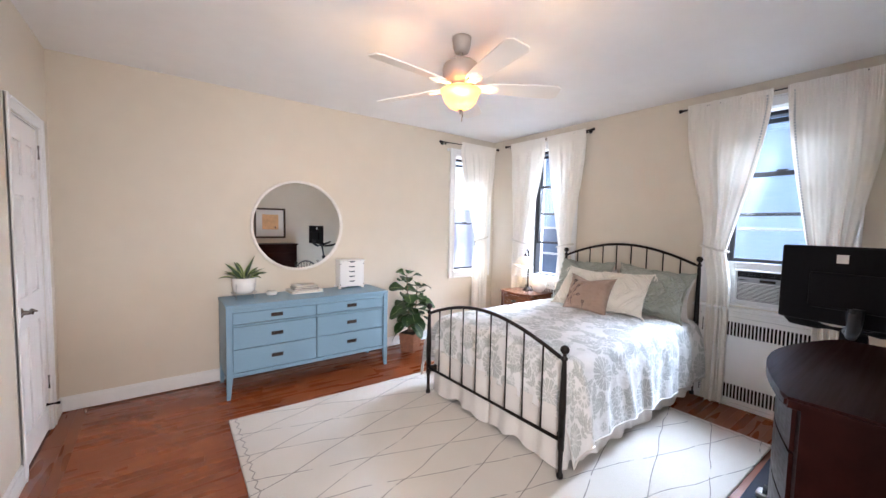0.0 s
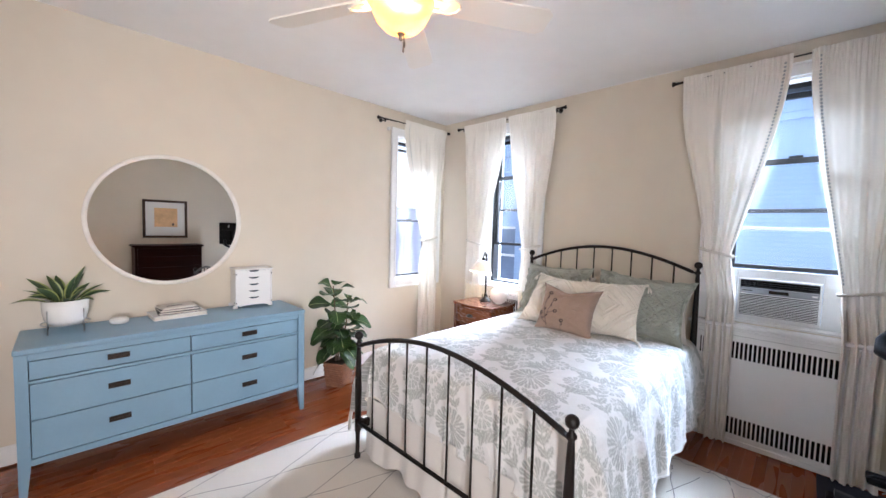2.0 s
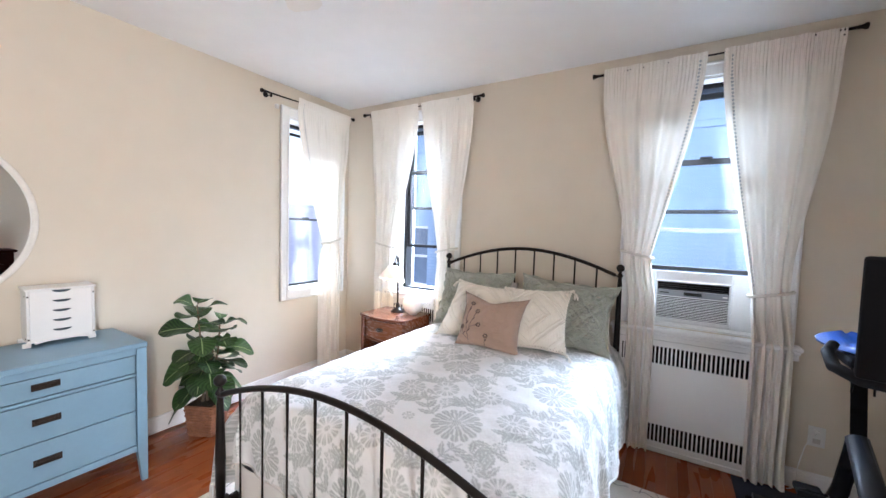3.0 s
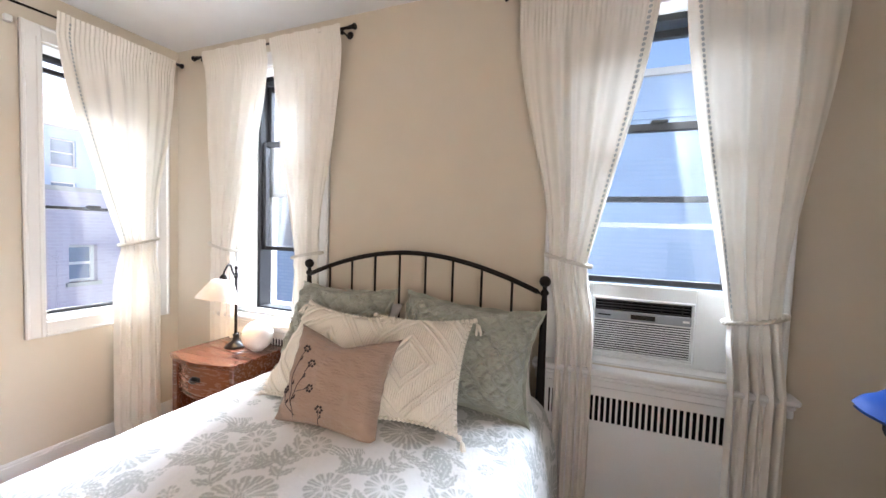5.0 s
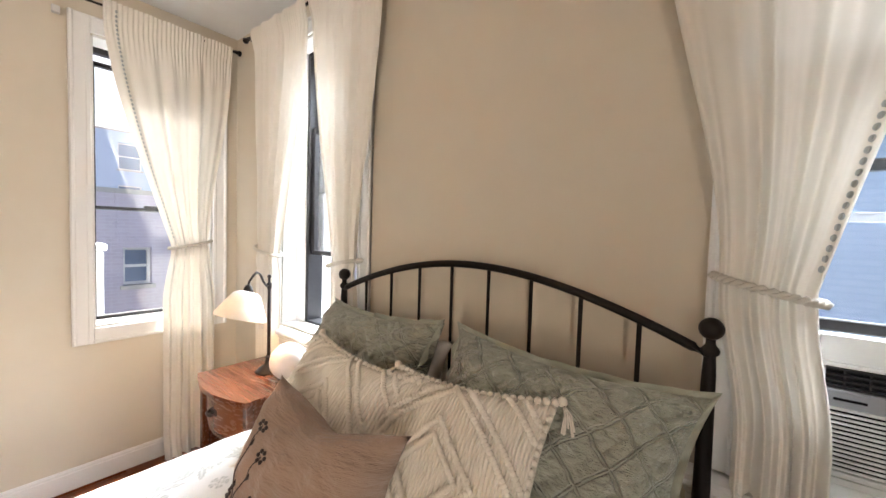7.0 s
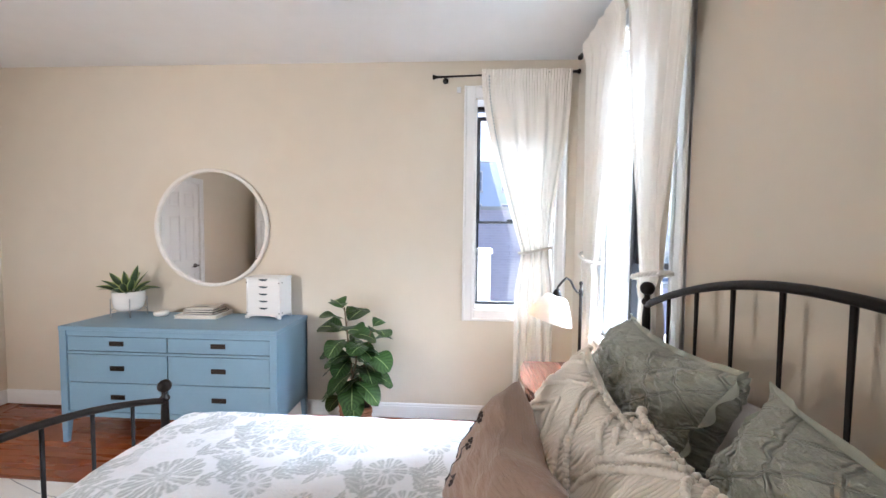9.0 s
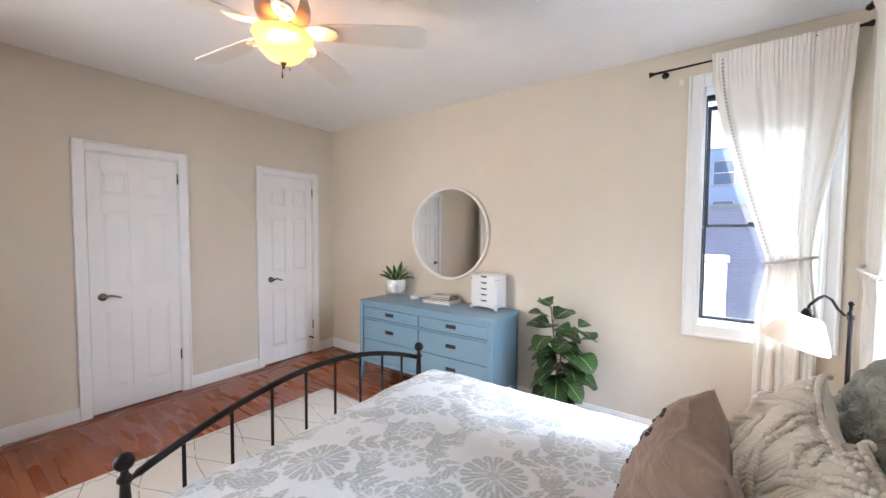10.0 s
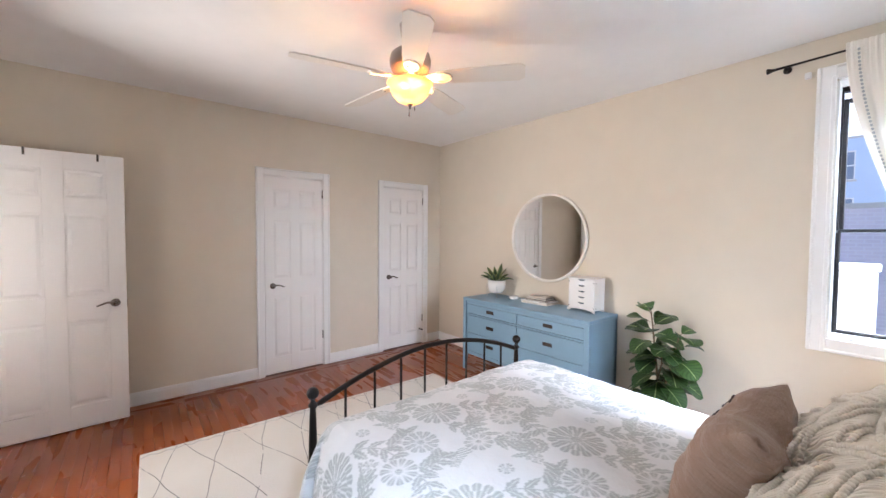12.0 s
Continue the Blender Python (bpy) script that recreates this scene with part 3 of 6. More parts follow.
    if stool:
        st = bmesh.new()
        pbox(st, s0 - cw - 0.03, s1 + cw + 0.03, -0.085, 0.0, z0 - 0.032, z0 - 0.004, 0.008)
        pbox(st, s0 - cw - 0.02, s1 + cw + 0.02, -0.072, 0.0, z0 - 0.052, z0 - 0.032, 0.006)
        pbox(st, s0 - cw - 0.015, s1 + cw + 0.015, -0.066, 0.0, z0 - 0.085, z0 - 0.052, 0.004)
        part("stool", st, M_TRIM, w, "white moulded window stool")
    return w


def on_north(s, d, z):
    return (s, YN + d, z)


def on_east(s, d, z):
    return (WX + d, s, z)


window("window_1", "white-cased window with black double-hung sash onto a brick building", HOLE_A, on_north, [(0.876, 1.512, 0.115, 0.014), (1.492, 2.315, 0.155, 0.022)], False, T=TN, fw=0.009, fd=0.15)
window("window_2", "corner window with black sash, the lower sash raised", HOLE_B, on_east, [(1.265, 2.01, 0.115, 0.030), (1.635, 2.40, 0.155, 0.030)], True, inner=0.075)
window("window_3", "window with black sash raised over an air conditioner", HOLE_C, on_east, [(1.215, 1.965, 0.115, 0.032), (1.605, 2.40, 0.155, 0.032)], True, inner=0.035)
clip = bmesh.new()
box(clip, 3.625, YN - 0.03, 2.44, 3.655, YN - 0.001, 2.475, bevel=0.003)
tagged(put("blind_bracket", clip, M_PLASTIC), "small white plastic blind bracket beside the casing", "bracket")
rail = bmesh.new()
tube(rail, [(3.78, YN + 0.137, 1.497), (4.33, YN + 0.137, 1.497)], 0.008, 8)
tagged(put("sash_rail", rail, M_STEEL), "grey metal rail across the window's meeting sashes", "rail")


storm = bmesh.new()
box(storm, WX + 0.186, HOLE_C[0] + 0.052, 1.482, WX + 0.199, HOLE_C[1] - 0.052, 1.508, bevel=0.003)
tagged(put("storm_rail", storm, M_GREYP), "grey metal rail of the storm pane behind the sashes", "rail")


# ---- radiator covers under the east windows ----
def radiator_cover(y0, y1, label):
    c = thing("radiator_cover", pose(WX, 0, 0), label, "radiator cover", "covers under the windows")
    x1, x0, top = -0.001, -0.062, 0.758
    rows = [(0.073, 0.190), (0.602, 0.718)]
    pitch, slot = 0.0235, 0.0145
    n = int((y1 - y0 - 0.06) / pitch)
    off = ((y1 - y0) - n * pitch) / 2
    zs = [0.012, rows[0][0], rows[0][1], rows[1][0], rows[1][1], top]
    for a, b in ((0, 1), (2, 3), (4, 5)):
        part("panel", B(x0, y0, zs[a], x0 + 0.004, y1, zs[b]), M_TRIM, c, "cream painted sheet metal panel")
    for z0, z1 in rows:
        part("stile", B(x0, y0, z0, x0 + 0.004, y0 + off, z1), M_TRIM, c)
        part("stile", B(x0, y1 - off, z0, x0 + 0.004, y1, z1), M_TRIM, c)
    part("end_panel", B(x0 + 0.004, y0, 0.012, x1, y0 + 0.004, top), M_TRIM, c)
    part("end_panel", B(x0 + 0.004, y1 - 0.004, 0.012, x1, y1, top), M_TRIM, c)
    part("foot_rail", B(x0 - 0.010, y0 - 0.004, 0.004, x0 - 0.0005, y1 + 0.004, 0.040, bevel=0.004), M_TRIM, c)
    # black sheet takes the place of the shaded space behind the slots
    part("backing", B(x0 + 0.020, y0 + 0.006, 0.03, x0 + 0.024, y1 - 0.006, top - 0.002), M_DARKP, c, "black sheet standing in for the shade behind the slots")
    me = None
    for z0, z1 in rows:
        for k in range(n):
            y = y0 + off + (k + 0.5) * pitch
            bar = bmesh.new()
            box(bar, x0, -(pitch - slot) / 2, z0, x0 + 0.004, (pitch - slot) / 2, z1)
            if k == 0:
                ob = part("slat", bar, M_TRIM, c)
                me = ob.data
            else:
                bar.free()
                ob = new("slat", me)
                ob.parent = c
            ob.location = (0, y, 0)
    return c


radiator_cover(1.49, 2.36, "cream metal radiator cover with two rows of slots")
radiator_cover(3.66, 4.51, "cream metal radiator cover behind the nightstand")

# ---- air conditioner ----
ac = thing("air_conditioner", pose(WX + 0.09, 1.937, 0.878), "white window air conditioner with grey control band", "air conditioner")
W2, H = 0.211, 0.270
b = bmesh.new()
box(b, 0.012, -W2, 0.0, 0.42, W2, H, bevel=0.008)
part("body", b, M_PLASTIC, ac)
b = bmesh.new()
for z0, z1 in ((0.0, 0.012), (0.158, 0.166), (H - 0.010, H)):
    box(b, -0.012, -W2, z0, 0.0125, W2, z1, bevel=0.003)
for y0, y1 in ((-W2, -W2 + 0.012), (W2 - 0.012, W2)):
    box(b, -0.0115, y0, 0.012, 0.0125, y1, H - 0.01, bevel=0.003)
part("front_frame", b, M_PLASTIC, ac)
part("control_band", B(-0.016, -W2 + 0.012, 0.166, 0.0115, W2 - 0.012, 0.208, bevel=0.004), M_GREYP, ac, "silver-grey control band")
part("display", B(-0.0175, -0.055, 0.176, -0.0155, 0.045, 0.198), M_SCREEN, ac, "black display window")
part("mark", B(-0.0172, 0.13, 0.184, -0.0158, 0.185, 0.190), M_DARKP, ac, "plain dark maker's mark")
part("mark", B(-0.0172, -0.19, 0.182, -0.0158, -0.165, 0.192), M_WHITE, ac, "small pale label")
# plate behind slats and louvers, coloured black for the shade between them
part("recess", B(0.002, -W2 + 0.012, 0.012, 0.0118, W2 - 0.012, H - 0.01), M_DARKP, ac)
for k in range(13):
    z = 0.017 + k * 0.0108
    part("slat", B(-0.010, -W2 + 0.012, z, -0.003, W2 - 0.012, z + 0.0054, bevel=0.0015), M_PLASTIC, ac)
for k in range(4):
    z = 0.212 + k * 0.0135
    part("louver", B(-0.009, -W2 + 0.012, z, 0.003, W2 - 0.012, z + 0.004), M_BLACK, ac)
for k in range(9):
    y = -W2 + 0.045 + k * (2 * W2 - 0.09) / 8
    part("vane", B(-0.005, y - 0.0015, 0.209, 0.003, y + 0.0015, H - 0.011), M_BLACK, ac)
filler = thing("window_filler", Matrix(), "white filler panels round the air conditioner", "panel")
part("filler_panel", B(WX + 0.080, 1.534, 0.859, WX + 0.097, 1.937 - W2 - 0.002, 1.213, bevel=0.002), M_PLASTIC, filler)
part("filler_panel", B(WX + 0.080, 1.937 + W2 + 0.002, 0.859, WX + 0.097, 2.276, 1.213, bevel=0.002), M_PLASTIC, filler)
part("filler_strip", B(WX + 0.0805, 1.937 - W2 - 0.002, 0.878 + H + 0.002, WX + 0.0965, 1.937 + W2 + 0.002, 1.2125, bevel=0.002), M_PLASTIC, filler)
part("filler_strip", B(WX + 0.0805, 1.937 - W2 - 0.002, 0.859, WX + 0.0965, 1.937 + W2 + 0.002, 0.876, bevel=0.002), M_PLASTIC, filler)


# ---- curtain rods and curtains ----
def rod(name, p, q, normal, label):
    """A dark rod from p to q with finials and two brackets back to the wall."""
    r = thing(name, Matrix(), label, "curtain rod", "curtain rods")
    p, q, nrm = Vector(p), Vector(q), Vector(normal)
    d = (q - p).normalized()
    part("bar", tube(bmesh.new(), [p, q], 0.0085, 10), M_IRON, r)
    for e, s in ((p, -1), (q, 1)):
        f = bmesh.new()
        tube(f, [e - d * s * 0.012, e, e + d * s * 0.004, e + d * s * 0.014, e + d * s * 0.028, e + d * s * 0.034], [0.011, 0.012, 0.009, 0.012, 0.018, 0.016], 14)
        part("finial", f, M_IRON, r)
    for e, s in ((p, 1), (q, -1)):
        c = e + d * s * 0.055
        f = bmesh.new()
        wall = c + nrm * 0.078
        tube(f, [c - Vector((0, 0, 0.012)), c + nrm * 0.06 - Vector((0, 0, 0.016)), wall - Vector((0, 0, 0.016))], 0.006, 8)
        lathe(f, [(0.022, 0), (0.022, 0.004), (0.015, 0.007)], 16, wall, (-nrm).to_track_quat("Z", "Y").to_matrix().to_4x4())
        tube(f, [c + Vector((0, 0, 0.001)), c - Vector((0, 0, 0.03))], 0.009, 8)
        part("bracket", f, M_IRON, r)
    return r


RZ = 2.552
rod("curtain_rod", (3.487, YN - 0.08, 2.524), (4.450, YN - 0.08, 2.552), (0, 1, 0), "dark bronze curtain rod with one curtain pushed aside")
rod("curtain_rod", (WX - 0.08, 4.711, RZ), (WX - 0.08, 3.472, RZ), (1, 0, 0), "dark bronze curtain rod over the corner window")
rod("curtain_rod", (WX - 0.08, 2.568, RZ - 0.008), (WX - 0.08, 1.300, RZ + 0.014), (1, 0, 0), "dark bronze curtain rod over the air-conditioned window")


def curtain(place, top, tie, foot, ztop, ztie, seed, label, folds=9, inner=0, bow=0.5, edge=1):
    """A gathered curtain. top, tie, foot: (outer s, inner s) at the rod, tieback and floor. place(s, d, z): d towards the room."""
    rng = random.Random(seed)
    cu = thing("curtain", Matrix(), label, "curtain", "linen curtains")
    ph = [rng.uniform(0, 6.28) for _ in range(6)]
    z0 = 0.014

    def span(z):
        if z >= ztie:
            t = (ztop - z) / (ztop - ztie)
            so = lerp(top[0], tie[0], smooth01(t) ** 1.3)
            si = lerp(top[1], tie[1], t ** (1.0 + bow) * 0.75 + 0.25 * smooth01(t))
            return so, si
        t = smooth01(min(1.0, (ztie - z) / 0.35))
        return lerp(tie[0], foot[0], t), lerp(tie[1], foot[1], t)

    wide = abs(top[1] - top[0])

    def at(u, v):
        z = ztop + 0.022 - v * (ztop + 0.022 - z0)
        so, si = span(min(z, ztop))
        w = abs(si - so)
        x = u + 0.018 * math.sin(5 * u + ph[0] + 2.2 * v)
        uu = u + 0.055 * noise.noise((u * 2.6 + seed, z * 0.5, 0.2)) + 0.016 * noise.noise((u * 7.0, z * 0.9, seed))
        x = min(1.0, max(0.0, x))
        s = lerp(so, si, x)
        tight = 1.0 - w / (wide * 1.02)
        tt = abs(z - ztie)
        pinch = math.exp(-(tt / 0.11) ** 2)
        amp = lerp(0.016, 0.027, tight) * (1 - 0.40 * pinch)
        fold = (math.sin(2 * math.pi * folds * uu + ph[1]) * (0.75 + 0.6 * noise.noise((u * 5.0, 3.1, seed))) + 0.38 * math.sin(2 * math.pi * folds * 1.61 * uu + ph[3] + 0.5 * v)
                + 0.10 * math.sin(2 * math.pi * folds * 2.7 * uu + ph[2]) * tight)
        soft = smooth01((ztop - z) / 0.30)
        gather = 0.006 * math.sin(2 * math.pi * 31 * u + ph[4]) * (1 - soft)
        wr = 0.006 * noise.noise((u * 5 + seed, z * 2.4, 1.7))
        d = amp * fold * lerp(0.35, 1.0, soft) + gather + wr
        if z < 0.16:
            d += 0.05 * (1 - z / 0.16) ** 1.6 * (0.6 + 0.4 * math.sin(9 * u + ph[5]))
        zz = z
        if z < ztie and z > ztie - 0.1:
            d += 0.010 * math.sin(math.pi * (ztie - z) / 0.1)
        return place(s, 0.078 + 0.020 * (1 - smooth01((ztop - z) / 0.10)) + d, zz)

    length = ztop - z0
    bm = grid(bmesh.new(), 150, 90, at, lambda u, v: (u * wide * 1.9, v * length))
    part("cloth", bm, M_CURT, cu, "sheer white linen with soft folds")
    if edge:
        dots = bmesh.new()
        k = 0
        zz = 0.02
        while zz < (ztop - ztie - 0.02) / length:
            ue = 0.925
            p, pa, pb = Vector(at(ue, zz)), Vector(at(ue - 0.02, zz)), Vector(at(ue, zz + 0.01))
            nrm = (pa - p).cross(pb - p).normalized()
            if nrm.dot(Vector(place(0, 1, 0)) - Vector(place(0, 0, 0))) < 0:
                nrm = -nrm
            m = Matrix.Translation(p + nrm * 0.003) @ nrm.to_track_quat("Z", "Y").to_matrix().to_4x4()
            bmesh.ops.create_cone(dots, cap_ends=True, segments=8, radius1=0.0080, radius2=0.0065, depth=0.003, matrix=m)
            zz += 0.0215 / length
            k += 1
        tagged(part("dot_trim", dots, M_DOTS, cu, "row of grey stitched dots"), kind="stuff")
    # twisted tieback
    so, si = tie
    ctr, half = (so + si) / 2, abs(si - so) / 2 + 0.012
    for s in (0, 1):
        pts = []
        for i in range(72):
            a = 2 * math.pi * i / 72
            tw = 2 * math.pi * 16 * i / 72 + s * math.pi
            rr = 0.0055
            sag = -0.022 * math.cos(a) * (1 if si > so else -1)
            base = Vector(place(ctr + half * math.cos(a), 0.078 + 0.052 * math.sin(a), ztie + sag))
            out = (Vector(place(ctr + (half + 1) * math.cos(a), 0.078 + (0.052 + 1) * math.sin(a), ztie + sag)) - base).normalized()
            pts.append(base + out * (rr * math.cos(tw)) + Vector((0, 0, rr * math.sin(tw))))
        part("tieback", tube(bmesh.new(), pts, 0.0058, 6, close=True), M_ROPE, cu, "cream twisted rope")
    return cu


def room_east(s, d, z):
    return (WX - d, s, z)


def room_north(s, d, z):
    return (s, YN - d, z)


curtain(room_north, (4.440, 3.800), (4.300, 4.100), (4.335, 4.060), 2.545, 1.30, 3, "sheer white linen curtain tied back, glowing with sunlight", 5, bow=0.55)
curtain(room_east, (4.640, 4.085), (4.560, 4.345), (4.580, 4.330), RZ, 1.285, 5, "sheer white linen curtain tied back in the corner", 5, edge=0)
curtain(room_east, (3.520, 4.045), (3.660, 3.845), (3.650, 3.860), RZ, 1.265, 7, "sheer white linen curtain tied back beside the headboard", 5, edge=0)
curtain(room_east, (2.530, 1.945), (2.350, 2.180), (2.305, 2.140), RZ, 1.322, 11, "white linen curtain with grey dotted trim, tied back", 5)
curtain(room_east, (1.335, 1.865), (1.480, 1.655), (1.445, 1.635), RZ, 1.132, 13, "white linen curtain with grey dotted trim, pooling on the floor", 5)


# ---- ceiling fan ----
def fan():
    f = thing("ceiling_fan", pose(2.200, 3.030, CEIL), "white five-blade ceiling fan with lit frosted bowl", "ceiling fan")
    part("canopy", lathe(bmesh.new(), [(0.022, -0.095), (0.045, -0.090), (0.055, -0.06), (0.060, -0.02), (0.062, -0.001)], 28), M_FANM, f)
    part("downrod", tube(bmesh.new(), [(0, 0, -0.14), (0, 0, -0.09)], 0.013, 12), M_FANM, f)
    part("motor", lathe(bmesh.new(), [(0.055, -0.292), (0.085, -0.285), (0.105, -0.262), (0.118, -0.235), (0.120, -0.200), (0.112, -0.172), (0.085, -0.150), (0.04, -0.138), (0.014, -0.135)], 36), M_FANM, f)
    part("switch_housing", lathe(bmesh.new(), [(0.05, -0.330), (0.062, -0.325), (0.066, -0.31), (0.062, -0.295), (0.05, -0.290)], 28), M_FANW, f)
    for k in range(5):
        a = radians(-31 + 72 * k)
        b = bmesh.new()
        n = 14
        outline = [(0.165, -0.045), (0.25, -0.056), (0.40, -0.064), (0.575, -0.069), (0.622, -0.070), (0.652, -0.046), (0.654, 0.046), (0.624, 0.070), (0.575, 0.069), (0.40, 0.064), (0.25, 0.056), (0.165, 0.045)]
        prism(b, outline, -0.0035, 0.0035)
        m = Matrix.Rotation(a, 4, "Z") @ Matrix.Translation((0, 0, -0.305)) @ Matrix.Rotation(radians(-13), 4, "X")
        bmesh.ops.transform(b, matrix=m, verts=b.verts)
        blade = part("blade", b, M_FANW, f)
        i = bmesh.new()
        for s in (-1, 1):
            pts = [(0.085, s * 0.010, 0.006), (0.12, s * 0.022, 0.000), (0.16, s * 0.038, -0.006), (0.20, s * 0.042, -0.007), (0.235, s * 0.026, -0.007), (0.245, s * 0.004, -0.007)]
            tube(i, pts, 0.006, 6)
        box(i, 0.08, -0.014, -0.006, 0.20, 0.014, -0.0038, bevel=0.001)
        bmesh.ops.transform(i, matrix=m, verts=i.verts)
        part("blade_iron", i, M_FANW, blade, "white scrolled blade iron")
    bowl = bmesh.new()
    prof = [(0.008, -0.452), (0.040, -0.446), (0.075, -0.428), (0.100, -0.400), (0.114, -0.372), (0.118, -0.352), (0.128, -0.342), (0.134, -0.334)]
    lathe(bowl, prof + [(r - 0.004, z + 0.003) for r, z in prof[::-1]], 40, cap=False)
    part("bowl", bowl, M_BOWL, f, "frosted amber glass bowl")
    part("finial", lathe(bmesh.new(), [(0.003, -0.478), (0.008, -0.472), (0.006, -0.464), (0.012, -0.458), (0.018, -0.450), (0.012, -0.446)], 16), M_NICKEL, f)
    # unseen pan, added to block part of the bulbs' light towards the ceiling
    part("fitter_pan", lathe(bmesh.new(), [(0.055, -0.336), (0.090, -0.334), (0.092, -0.328), (0.055, -0.324)], 28), M_FANW, f, "white metal fitter pan, added unseen to keep bulb light off the ceiling")
    part("stem", tube(bmesh.new(), [(0, 0, -0.45), (0, 0, -0.32)], 0.005, 8), M_NICKEL, f)
    for x, y, z in ((0.006, -0.010, -0.525), (0.03, 0.012, -0.490)):
        c = bmesh.new()
        tube(c, [(x, y, -0.44), (x, y, z + 0.02)], 0.0016, 6)
        lathe(c, [(0.002, z), (0.004, z + 0.006), (0.003, z + 0.022)], 8, (x, y, 0))
        part("pull_chain", c, M_NICKEL, f, "thin metal pull chain")


fan()


# ---- rug, mat ----
def rug_mat():
    n = N("cream_wool_rug")
    p = n.obj()
    s = n.node("SeparateXYZ", [p])
    wob = n.node("TexNoise", {"Vector": p, "Scale": 2.2, "Detail": 1.0})
    wb = n.node("SeparateXYZ", [n.vmath("SUBTRACT", wob.outputs[1], (0.5, 0.5, 0.5)).outputs[0]])
    fine = n.node("TexNoise", {"Vector": p, "Scale": 40.0, "Detail": 2.0}).outputs[0]
    x = n.math("ADD", s.outputs[0], n.math("MULTIPLY", wb.outputs[0], 0.10))
    y = n.math("ADD", s.outputs[1], n.math("MULTIPLY", wb.outputs[1], 0.09))

    def line(kx, ky, off):
        a = n.math("ADD", n.math("ADD", n.math("MULTIPLY", x, kx), n.math("MULTIPLY", y, ky)), off)
        return n.math("SUBTRACT", 0.5, n.math("ABSOLUTE", n.math("SUBTRACT", n.math("FRACT", a), 0.5)))

    d = n.math("MINIMUM", line(1.05, 3.6, 0.1), line(-1.15, 3.3, 0.4))
    d = n.math("ADD", d, n.math("MULTIPLY", n.math("SUBTRACT", fine, 0.5), 0.016))
    edge = n.math("SUBTRACT", 1.462, n.math("ABSOLUTE", s.outputs[0]))
    zig = n.math("MULTIPLY", n.math("ABSOLUTE", n.math("SUBTRACT", n.math("FRACT", n.math("MULTIPLY", s.outputs[1], 11.0)), 0.5)), 0.045)
    d2 = n.math("ABSOLUTE", n.math("SUBTRACT", n.math("SUBTRACT", edge, zig), 0.0))
    lines = n.math("MAXIMUM", n.math("LESS_THAN", d, 0.0095), n.math("MULTIPLY", n.math("LESS_THAN", d2, 0.004), 0.8))
    gaps = n.math("GREATER_THAN", n.noise(p, 9.0, 2.0), 0.36)
    big = n.noise(p, 2.5, 4.0)
    pile = n.noise(p, 260.0, 3.0, 0.7)
    base = n.ramp(n.math("ADD", n.math("MULTIPLY", big, 0.5), n.math("MULTIPLY", pile, 0.5)), [(0.3, (0.58, 0.525, 0.46)), (0.7, (0.68, 0.63, 0.565))])
    n.set(n.mix(n.math("MULTIPLY", n.math("MULTIPLY", lines, gaps), 0.85), base, (0.13, 0.11, 0.10)), 0.95, Sheen_Weight=0.3)
    n.bump(n.math("SUBTRACT", n.math("ADD", pile, n.math("MULTIPLY", big, 0.8)), n.math("MULTIPLY", lines, 0.5)), 0.8, 0.006)
    return n.m


rug = put("rug", B(-1.497, -1.190, 0.001, 1.497, 1.190, 0.020, bevel=0.007, seg=2), rug_mat())
rug.matrix_world = pose(2.475, 2.932, 0, 0, 0, -1.2)
tagged(rug, "cream wool rug with thin dark irregular diamond lines", "rug")
mat_ob = put("exercise_mat", B(2.75, 0.93, 0.001, 4.42, 1.69, 0.008, bevel=0.003), M_MAT)
tagged(mat_ob, "navy rubber exercise mat under the bike", "mat")


# ---- bed ----
BX0, BX1, BY0, BY1 = 2.460, 4.385, 2.357, 3.700


